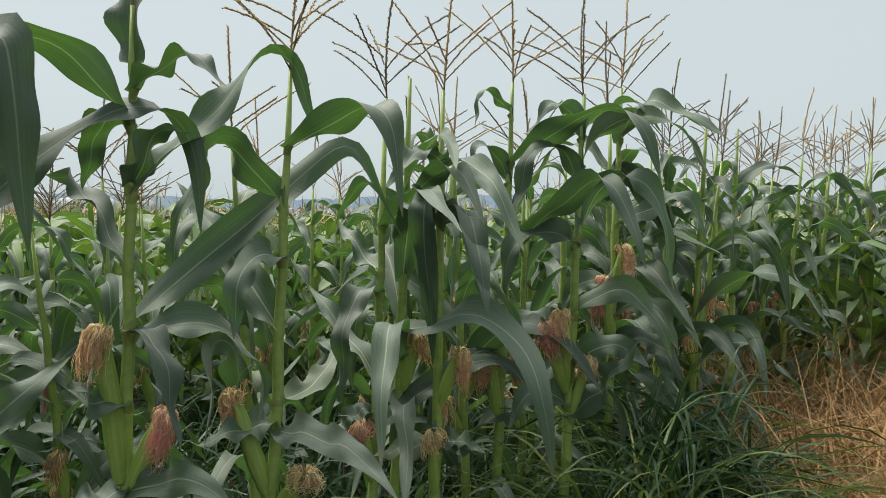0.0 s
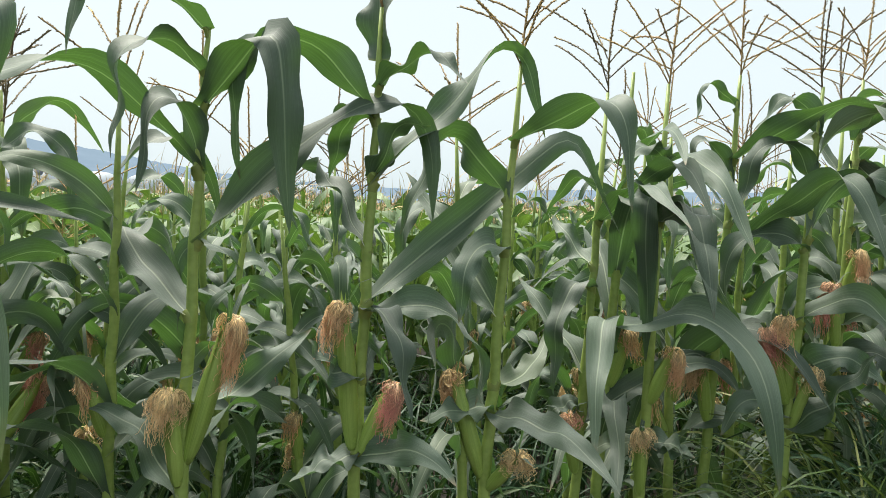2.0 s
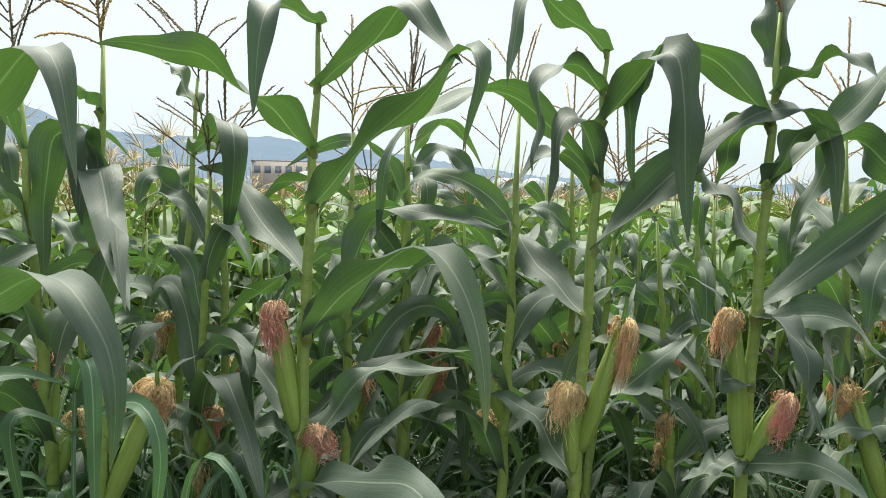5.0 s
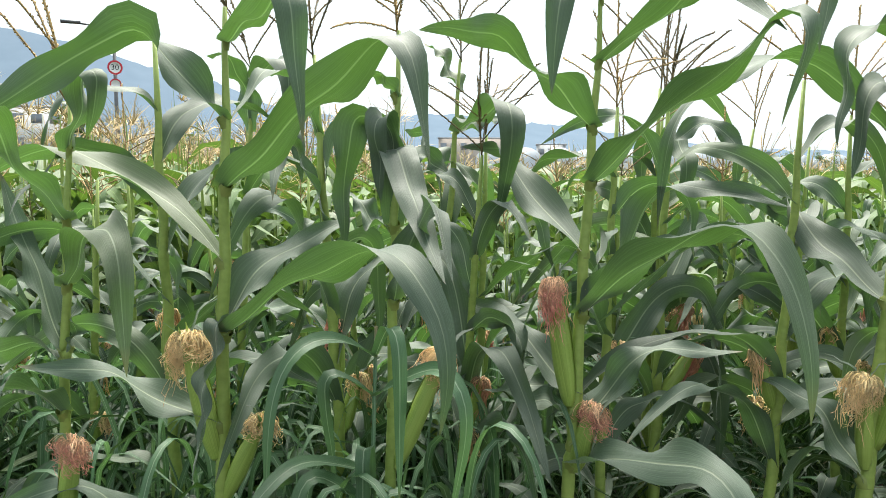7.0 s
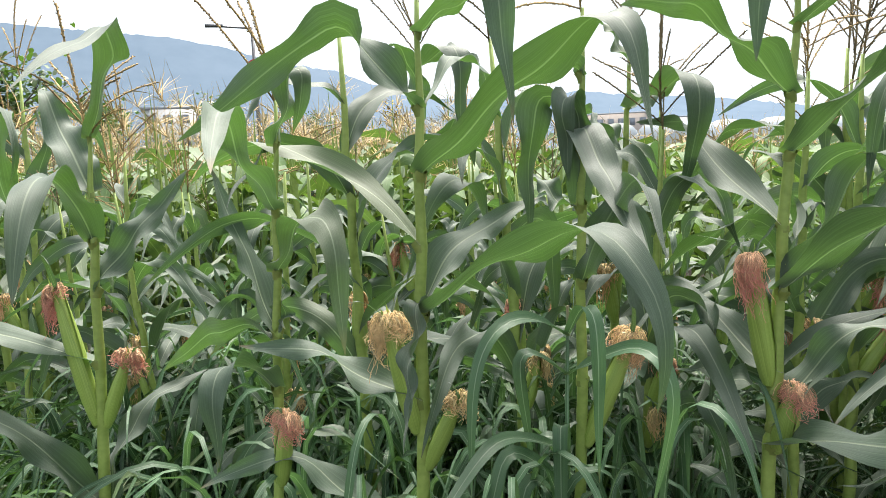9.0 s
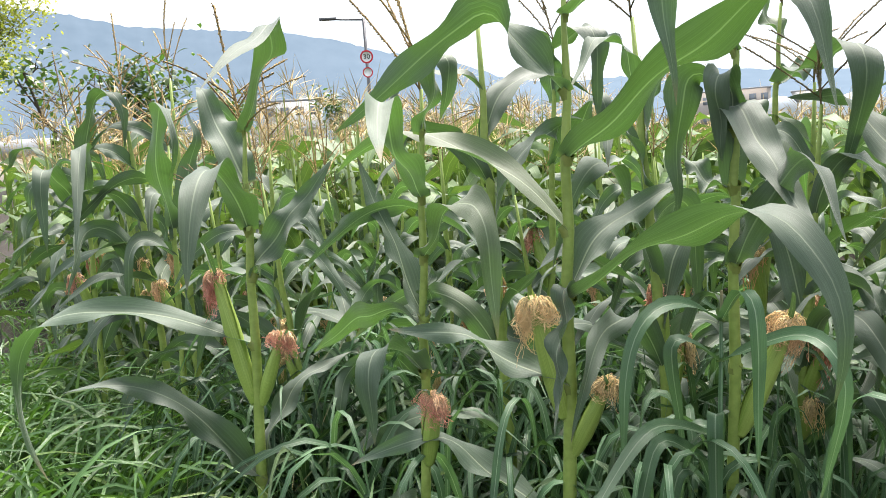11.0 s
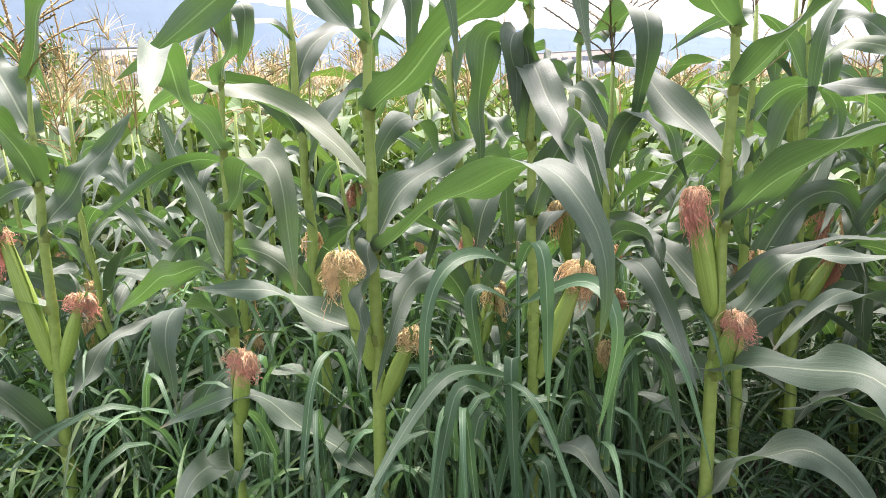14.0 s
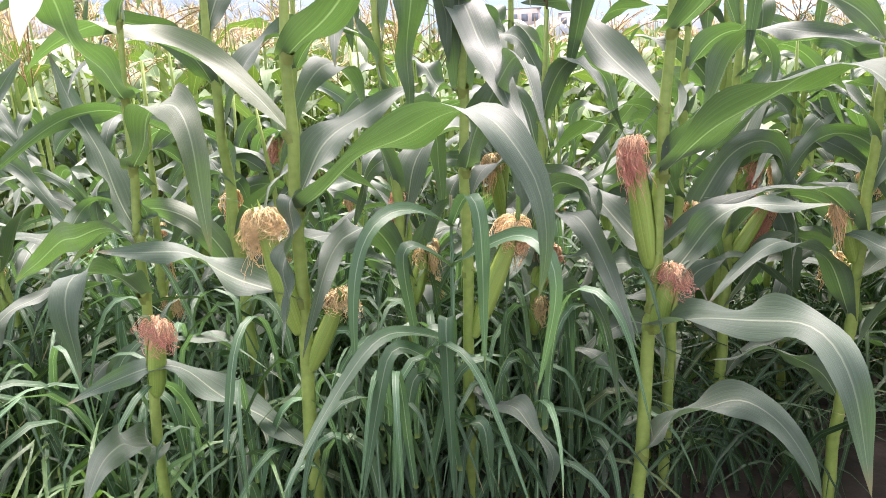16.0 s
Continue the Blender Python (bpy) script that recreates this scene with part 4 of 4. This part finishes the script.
# ---- the field beyond, joined ----
def beyond(near, far, count, leafn, segs, name, seed, wide=1.0, height=(1.25, 1.6), tassels=4, arc=(40, 186)):
    """Corn of the field between two distances: leaves, stalks and tassels in one mesh each."""
    rng = np.random.RandomState(seed)
    a, r = np.radians(rng.uniform(*arc, count)), np.sqrt(rng.uniform(near ** 2, far ** 2, count))
    x, y, h = r * np.cos(a), r * np.sin(a), rng.uniform(*height, count)
    sx, sy, sh = [np.repeat(q, leafn) for q in (x, y, h)]
    f, m = np.tile(np.arange(leafn) / leafn, count), count * leafn
    leaves = many_blades(np.stack([sx, sy, sh * (0.12 + 0.82 * f)], 1), rng.rand(m) * 360, rng.uniform(0.4, 0.7, m), rng.uniform(35, 72, m), rng.uniform(80, 150, m), rng.uniform(0.35, 0.6, m), 0.6, 0, 0.08 * wide, rng.normal(size=m) * 40, rng.normal(size=m) * 40, 0.3, segs, 3 if wide < 1.25 else 2)
    k = count * tassels
    first = np.arange(k) % tassels == 0
    tx, ty, th = [np.repeat(q, tassels) for q in (x, y, h)]
    tops = many_blades(np.stack([tx, ty, th], 1), rng.rand(k) * 360, np.where(first, rng.uniform(0.2, 0.32, k), rng.uniform(0.12, 0.24, k)), np.where(first, 85, rng.uniform(20, 75, k)), rng.uniform(0, 50, k), 0.5, 0.8, 0, (0.014 if wide > 1.25 else 0.005) * wide, rng.rand(k) * 180, 0, 0, 3, 2, 0.9)
    stems = many_blades(np.stack([x, y, np.full(count, 0.1)], 1), rng.rand(count) * 360, h, 89, 1, 0.5, 0.8, 0, 0.028 * wide, 40, 40, 0, 4, 3, 1.0, 0.6)
    thing = tagged(new(name), "dense field of green corn with straw-coloured tassels", "corn field", kind="stuff")
    tagged(part("leaves", leaves, SUNLIT_LEAF, thing), kind="stuff")
    tagged(part("stalks", stems, STALK, thing), kind="stuff")
    tagged(part("tassels", tops, FIELD_TASSEL, thing), kind="stuff")
    return thing


beyond(5.0, 9, 560, 9, 5, "corn_field", 1, 1.15, (1.3, 1.65), 4, (40, 178))
beyond(9, 16, 900, 8, 4, "corn_field", 4, 1.3)
beyond(16, 34, 1500, 6, 4, "corn_field", 2, 1.7, tassels=8)
beyond(34, 100, 2600, 4, 3, "corn_field", 3, 3.4, (1.2, 1.45), 7)
beyond(5.0, 14, 800, 5, 4, "tasselled_corn", 5, 1.2, (1.5, 1.98), 14, (148, 191))


# ---- grass ----
def grass(name, label, spots, mat, lengths, widths, rise=(55, 85), drop=(50, 130), n=6, seed=0, category="grass", tier=0.0, bend=(0.4, 0.7), fold=(0.4, 0.9)):
    """Many blades in one mesh. spots: ground points (x, y). tier: height of the stems that carry the blades; 0 lets them spring from the ground."""
    rng = np.random.RandomState(seed)
    u = rng.uniform
    starts = np.array([(x, y, ground_height(x, y) - 0.04) for x, y in spots])
    geos = []
    if tier:
        tall = u(0.35, 1.0, len(starts)) * tier
        geos.append(many_blades(starts, u(0, 360, len(starts)), tall + 0.06, 89, 8, 0.5, 0.8, 0, 0.011, 0, 0, 0, 4, 3, 0.9, 0.5))
        starts = np.concatenate([starts + np.stack([0 * tall, 0 * tall, tall * f], 1) for f in (0.25, 0.5, 0.75, 1.0)])
    m = len(starts)
    geos.append(many_blades(starts, u(0, 360, m), u(*lengths, m), u(*rise, m), u(*drop, m), u(*bend, m), u(*fold, m), rng.normal(size=m) * 15, u(*widths, m), rng.normal(size=m) * 45, rng.normal(size=m) * 45, 0.2, n, 3, 0.7, 0.4, u(0, 6.28, m), 1.8))
    return tagged(part(name, joined(geos), mat), label, category, kind="stuff")


def band(rng, count, d0, d1, o0, o1):
    """Points along the front row, o metres in front of (minus) or behind it."""
    out = []
    for _ in range(count):
        x, y = along(rng.uniform(d0, d1))
        o = rng.uniform(o0, o1)
        out.append((x - 0.66 * o, y + 0.75 * o))
    return out


g_rng = np.random.RandomState(8)
grass("tall_grass", "long arching green grass between the corn stalks", band(g_rng, 800, 2.6, 5.4, 0.06, 3.0) + band(g_rng, 120, 5.4, 7.4, 0.6, 3.0), SHADE_GRASS, (0.55, 0.95), (0.018, 0.034), (68, 88), (120, 168), 11, seed=1, tier=0.5, bend=(0.35, 0.6), fold=(0.25, 0.7))
grass("long_grass", "long hanging blades of broad green grass between the corn stalks", band(g_rng, 230, 3.2, 5.5, 0.02, 1.3), BROAD, (0.5, 0.95), (0.018, 0.036), (68, 88), (110, 168), 12, seed=11, tier=0.6, fold=(0.15, 0.5))
grass("meadow_grass", "lush bright green grass at the edge of the field", band(g_rng, 2600, 0.2, 4.4, -1.0, 1.3), LUSH, (0.6, 1.1), (0.013, 0.027), (60, 88), (90, 160), 10, seed=2)
grass("far_meadow_grass", "green grass round the young trees", band(g_rng, 3000, -6.0, 3.6, -0.6, 5.0), LUSH, (0.4, 0.8), (0.01, 0.02), n=5, seed=5)
# dark blades that fill the shaded gaps behind the stalks
grass("under_grass", "dark green grass under the corn", band(g_rng, 900, 5.35, 6.3, 0.3, 3.2) + band(g_rng, 1500, 6.0, 9.0, 0.6, 3.4) + band(g_rng, 1600, 9.0, 13, 0.5, 3.4), SHADE_GRASS, (0.45, 0.95), (0.012, 0.024), (60, 88), (50, 140), 8, seed=3)


def area(rng, count, x0, x1, y0, y1):
    return [(rng.uniform(x0, x1), rng.uniform(y0, y1)) for _ in range(count)]


grass("margin_grass", "yellowish green grass along the field margin", area(g_rng, 700, 0.5, 1.2, 2.4, 3.1), MARGIN, (0.65, 1.15), (0.008, 0.018), (66, 88), (70, 155), 9, seed=6)
grass("arching_grass", "long yellowish green grass arching over the field margin", area(g_rng, 150, 0.52, 0.95, 2.3, 2.62), MARGIN, (1.1, 1.6), (0.010, 0.018), (70, 86), (105, 165), 16, seed=12, fold=(0.3, 0.7))
grass("weedy_grass", "dense green grass at the foot of the corn", area(g_rng, 240, 0.75, 1.12, 2.5, 3.1), SHADE_GRASS, (0.5, 0.85), (0.012, 0.024), (55, 86), (80, 150), 9, seed=13, tier=0.55)
grass("dry_grass", "brown dry grass on the bank beside the corn", area(g_rng, 8000, 1.26, 4.6, 2.3, 5.2), STRAW, (0.6, 1.15), (0.005, 0.011), (58, 88), (25, 110), 7, seed=4)
grass("bank_grass", "green grass growing through the dry grass", area(g_rng, 120, 1.1, 1.6, 2.4, 3.6), LUSH, (0.4, 0.75), (0.005, 0.011), (60, 88), (40, 120), 7, seed=9)


def broad_clump(x, y, seed, count, lengths, toward):
    """A clump of broad grass whose long blades arch over and hang down."""
    rng = np.random.RandomState(seed)
    clump = tagged(new("grass_clump"), "clump of broad bright green grass with a pale midrib", "grass", "broad grass among the corn")
    clump.location = (x, y, ground_height(x, y) - 0.03)
    for k in range(count):
        az = toward + rng.normal() * 75
        start = (rng.normal() * 0.05, rng.normal() * 0.05, rng.uniform(0.1, 0.55))
        part("blade", blade(start, az, rng.uniform(*lengths), rng.uniform(74, 87), rng.uniform(148, 172), rng.uniform(0.38, 0.58), rng.uniform(0.1, 0.32), rng.normal() * 20, rng.uniform(0.020, 0.036), rng.normal() * 25, rng.normal() * 40, 0.5, k + seed, 20, 3, 0.7, 0.45, 1.8), BROAD, clump)
    part("stem", tube([(0, 0, 0), (0.01, 0, 0.3), (0.0, 0.01, 0.6)], (0.008, 0.007, 0.005), 6), BROAD, clump)


broad_clump(-2.06, 0.52, 1, 9, (0.6, 0.95), 310)
broad_clump(-2.14, 0.42, 2, 9, (0.55, 0.9), 300)
broad_clump(-1.97, 0.84, 3, 9, (0.55, 0.95), 320)
broad_clump(-2.34, 0.18, 5, 9, (0.5, 0.85), 330)


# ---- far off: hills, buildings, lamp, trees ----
# the blue of the aerial haze is put into the hills' own colour
HILL = material("haze_tinted_hill", (0.138, 0.182, 0.235), (0.112, 0.154, 0.203), 0.02, 1.0, 0.0, spec=0.0)
PAINT = material("white_paint", (0.62, 0.63, 0.64), (0.52, 0.54, 0.56), 1.5, 0.7, 0.05)
TAN_PAINT = material("tan_paint", (0.50, 0.44, 0.40), (0.42, 0.37, 0.33), 1.5, 0.8, 0.05)
FOIL = material("greenhouse_foil", (0.66, 0.69, 0.73), (0.56, 0.61, 0.66), 0.8, 0.4, 0.1)
# glass and roof colours are paled to stand in for haze over the distance
HAZED_GLASS = material("haze_tinted_glass", (0.30, 0.33, 0.37), (0.22, 0.25, 0.29), 0.6, 0.25, 0.0)
ROOF = material("haze_tinted_roof", (0.42, 0.44, 0.47), (0.34, 0.36, 0.40), 2, 0.8, 0.1)
POLE = material("grey_metal", (0.16, 0.16, 0.17), (0.10, 0.10, 0.11), 8, 0.45, 0.0, metallic=0.6)
RED = material("red_paint", (0.62, 0.03, 0.05), (0.5, 0.02, 0.04), 8, 0.5, 0.0)
WHITE = material("white_sign", (0.82, 0.82, 0.82), (0.74, 0.74, 0.75), 8, 0.5, 0.0)
BLACK = material("black_paint", (0.02, 0.02, 0.025), (0.015, 0.015, 0.02), 8, 0.6, 0.0)


def polar(az, r, z=0.0):
    return Vector((r * math.cos(radians(az)), r * math.sin(radians(az)), z))


def hills():
    az = (60, 80, 95, 104, 112, 118, 124, 129, 135, 139, 144, 148, 152, 157, 161, 165, 169, 174, 179, 184, 190, 200)
    el = (1.2, 1.6, 1.4, 1.0, 1.4, 1.5, 2.3, 3.1, 3.7, 4.2, 4.0, 4.0, 4.5, 6.5, 7.1, 8.3, 9.0, 9.3, 9.6, 10.6, 11.0, 9.0)
    fine = np.linspace(60, 200, 420)
    e = np.interp(fine, az, el)
    rng = np.random.RandomState(3)
    r0, v = 1500, []
    for j, f in enumerate((0.0, 0.4, 0.8, 1.0)):
        for a, x in zip(fine, e):
            bump = 0.06 * noise.noise((a * 0.9, f, 0)) + 0.05 * noise.noise((a * 4.1, f, 2)) + 0.03 * rng.normal() * (f == 1.0)
            p = polar(a, r0 + 500 * f)
            v.append((p.x, p.y, max(0, math.tan(radians(x + bump)) * (r0 + 500) * f) - 5 * (f == 0)))
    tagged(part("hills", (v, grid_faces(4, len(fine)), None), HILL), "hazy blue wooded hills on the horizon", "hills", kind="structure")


hills()


def box(x0, x1, y0, y1, z0, z1):
    v = [(x, y, z) for z in (z0, z1) for y in (y0, y1) for x in (x0, x1)]
    return v, [(0, 2, 3, 1), (4, 5, 7, 6), (0, 1, 5, 4), (1, 3, 7, 5), (3, 2, 6, 7), (2, 0, 4, 6)], None


def house(az, r, width, depth, height, wall, label, windows=0, storeys=1, roof=0.4, name="building"):
    """A plain building that faces the field, with roof slab and rows of windows."""
    b = tagged(new(name), label, "building", "buildings beyond the field")
    b.matrix_basis = Matrix.Translation(polar(az, r)) @ pose(0, 0, 0, 0, 0, az + 90)
    part("wall", box(-width / 2, width / 2, -depth / 2, depth / 2, -0.2, height), wall, b)
    part("roof", box(-width / 2 - 0.3, width / 2 + 0.3, -depth / 2 - 0.3, depth / 2 + 0.3, height, height + roof), ROOF, b)
    for s in range(storeys):
        for k in range(windows):
            x = -width / 2 + (k + 0.5) * width / windows
            z = height * (s + 0.35) / storeys
            part("window", box(x - width / windows * 0.3, x + width / windows * 0.3, depth / 2 - 0.05, depth / 2 + 0.06, z, z + height / storeys * 0.4), HAZED_GLASS, b)
    return b


house(168.8, 120, 9, 8, 9.5, PAINT, "white block building with grey windows", 4, 3)
house(137.0, 230, 24, 12, 10.5, TAN_PAINT, "long tan hall with a grey roof", 8, 2)
house(146.0, 210, 14, 10, 8.0, PAINT, "white hall with a grey roof", 5, 2)
house(131.5, 240, 9, 9, 9.0, PAINT, "small white block building", 3, 2)
house(156.0, 95, 8, 7, 4.2, TAN_PAINT, "low house with a grey roof", 4, 1)
house(194.0, 44, 12, 6, 2.3, TAN_PAINT, "low house with a dark grey roof", 5, 1, 0.9)


def greenhouse(az, r, width, height):
    g = tagged(new("greenhouse"), "long white foil greenhouse beyond the field", "greenhouse", "greenhouses beyond the field")
    g.matrix_basis = Matrix.Translation(polar(az, r)) @ pose(0, 0, 0, 0, 0, az + 90)
    bays = max(2, int(width / 7))
    for k in range(bays):
        x0, w = -width / 2 + k * width / bays, width / bays
        ring = [(x0 + w / 2 - w / 2 * math.cos(q), height * (0.55 + 0.45 * math.sin(q))) for q in np.linspace(0, math.pi, 9)]
        ring = [(x0, 0)] + ring + [(x0 + w, 0)]
        v = [(x, y, z) for y in (4, -4) for x, z in ring]
        n = len(ring)
        part("bay", (v, [tuple(f) for f in quads(2, n)] + [tuple(range(n))[::-1], tuple(range(n, 2 * n))], None), FOIL, g)


greenhouse(133.5, 170, 22, 6.3)
greenhouse(127.0, 180, 20, 6.2)
greenhouse(121.0, 190, 22, 6.0)
greenhouse(114.5, 220, 26, 5.8)


def street_lamp():
    p = polar(164.0, 33)
    lamp = tagged(new("street_lamp"), "dark grey street lamp with a long arm", "street lamp")
    lamp.matrix_basis = Matrix.Translation(p) @ pose(0, 0, 0, 0, 0, 163 + 90)
    part("pole", tube([(0, 0, 0), (0, 0, 3), (0, 0, 7.05)], (0.09, 0.08, 0.06), 8), POLE, lamp)
    part("arm", tube([(0, 0, 7.0), (0.9, 0, 7.05), (1.5, 0, 7.1)], (0.045, 0.04, 0.04), 6), POLE, lamp)
    part("lamp_head", box(1.15, 1.85, -0.1, 0.1, 7.05, 7.15), POLE, lamp)
    sign = tagged(new("speed_limit_sign"), "round speed limit sign with a red ring", "road sign")
    sign.matrix_basis = Matrix.Translation(p + polar(164.0 + 180, 0.12)) @ pose(0, 0, 5.45, 0, 0, 163 + 90)

    def disc(r0, r1, y, n=28):
        a = np.linspace(0, 2 * math.pi, n, endpoint=False)
        if r0 == 0:
            v = [(r1 * math.cos(q), yy, r1 * math.sin(q)) for yy in (y, y - 0.02) for q in a]
            return v, [tuple(range(n)), tuple(range(2 * n - 1, n - 1, -1))] + [(k, (k + 1) % n, n + (k + 1) % n, n + k) for k in range(n)], None
        v = [(r * math.cos(q), y, r * math.sin(q)) for r in (r0, r1) for q in a]
        return v, grid_faces(2, n, True), None

    part("plate", disc(0, 0.28, 0.0), WHITE, sign)
    part("ring", disc(0.21, 0.28, 0.006), RED, sign)
    txt = bpy.data.curves.new("digits", "FONT")
    txt.body, txt.size, txt.align_x, txt.align_y, txt.extrude = "30", 0.30, "CENTER", "CENTER", 0.002
    ob = new("digits", txt)
    txt.materials.append(BLACK)
    ob.parent = sign
    ob.matrix_basis = pose(0, 0.008, 0, 90, 0, 180)
    low = tagged(new("small_sign"), "small white plate with a red rim under the speed limit sign", "road sign")
    low.matrix_basis = Matrix.Translation(p + polar(164.0 + 180, 0.12)) @ pose(0, 0, 4.8, 0, 0, 163 + 90)
    part("plate", disc(0, 0.22, 0.0), WHITE, low)
    part("ring", disc(0.17, 0.22, 0.006), RED, low)


street_lamp()


def tree(x, y, height, crown, seed, leafmat, label, leafsize=0.12, leaves=900, slim=0.5, name="tree", stout=0.022):
    """Tapered trunk, forking limbs, and a crown of many small leaves with gaps."""
    rng = np.random.RandomState(seed)
    t = tagged(new(name), label, name.replace("_", " "))
    t.location = (x, y, 0)
    wood, tips = [], []

    def limb(p, d, ln, r, depth):
        n = 5
        path = [p]
        for _ in range(n):
            d = d + rng.normal(size=3) * 0.13 + np.array((0, 0, 0.05))
            d /= np.linalg.norm(d)
            p = p + d * ln / n
            path.append(p)
            if depth > 0:
                tips.append(p)
        wood.append(tube(path, np.linspace(r, r * 0.45, n + 1), 5, False))
        if depth < 3:
            for _ in range(rng.randint(3, 5)):
                q = path[rng.randint(2, n + 1)]
                limb(q, d * 0.6 + rng.normal(size=3) * (slim, slim, 0.35), ln * rng.uniform(0.5, 0.75), r * 0.5, depth + 1)

    limb(np.zeros(3), np.array((0, 0, 1.0)), height * 0.5, height * stout, 0)
    part("trunk", joined(wood), BARK, t)
    tips = np.array(tips)
    c = tips[rng.randint(len(tips), size=leaves)] + rng.normal(size=(leaves, 3)) * crown
    out = many_blades(c, rng.rand(leaves) * 360, leafsize * rng.uniform(0.6, 1.4, leaves), rng.uniform(-40, 50, leaves), rng.uniform(0, 60, leaves), 0.5, 0.6, 0, leafsize * 0.5, rng.normal(size=leaves) * 40, 0, 0, 4, 2)
    part("crown", out, leafmat, t)
    return t


BARK = material("bark", (0.13, 0.10, 0.08), (0.06, 0.05, 0.04), 12, 0.9, 0.6)
YELLOW_LEAF = blade_material("young_tree_leaf", (0.22, 0.28, 0.035), (0.36, 0.40, 0.07), (0.30, 0.34, 0.09), (0.55, 0.6, 0.07), spread=0.3, thin=0.4)
TREE_LEAF = blade_material("tree_leaf", (0.035, 0.07, 0.02), (0.06, 0.10, 0.028), (0.08, 0.14, 0.04), (0.14, 0.3, 0.03), spread=0.35)
p = polar(194.6, 9.5)
tree(p.x, p.y, 4.2, 0.10, 1, YELLOW_LEAF, "slender young tree with yellow-green leaves", 0.045, 9000, 0.10, "young_tree", 0.006)
p = polar(197.4, 9.0)
tree(p.x, p.y, 4.2, 0.10, 2, YELLOW_LEAF, "slender young tree with yellow-green leaves", 0.045, 8000, 0.10, "young_tree", 0.006)
for k, (az, r, h) in enumerate(((187.0, 26, 5.6), (174.3, 28, 4.8), (166.2, 36, 5.3), (161.0, 40, 4.4), (180.6, 24, 5.4), (115.0, 150, 6.0), (112.5, 150, 5.5), (154, 60, 4.5), (116.6, 150, 5.0))):
    p = polar(az, r)
    tree(p.x, p.y, h, 0.05 * h, 10 + k, TREE_LEAF, "dark green tree at the far edge of the field", 0.05 * h, 900)
p = polar(153.3, 42)
tree(p.x, p.y, 4.9, 0.22, 31, FLOWER, "small bush in bright yellow flower", 0.16, 700, 0.5, "flowering_bush")


def net_fence():
    f = tagged(new("net_fence"), "teal garden net on white posts", "fence")
    a, b = polar(193.6, 8.0), polar(204, 8.4)
    along_it = (b - a)
    for k in range(4):
        q = a + along_it * k / 3
        part("post", tube([(q.x, q.y, 0), (q.x, q.y, 1.0), (q.x, q.y, 1.75)], (0.02, 0.02, 0.02), 6), PAINT, f)
    strands = []
    for k in range(46):
        q = a + along_it * k / 45
        strands.append(tube([(q.x, q.y, 0.15), (q.x, q.y, 1.65)], (0.004, 0.004), 3, False))
    for k in range(40):
        z = 0.15 + 1.5 * k / 39
        strands.append(tube([(a.x, a.y, z), (b.x, b.y, z)], (0.004, 0.004), 3, False))
    part("net", joined(strands), NET, f, "teal mesh net")


net_fence()
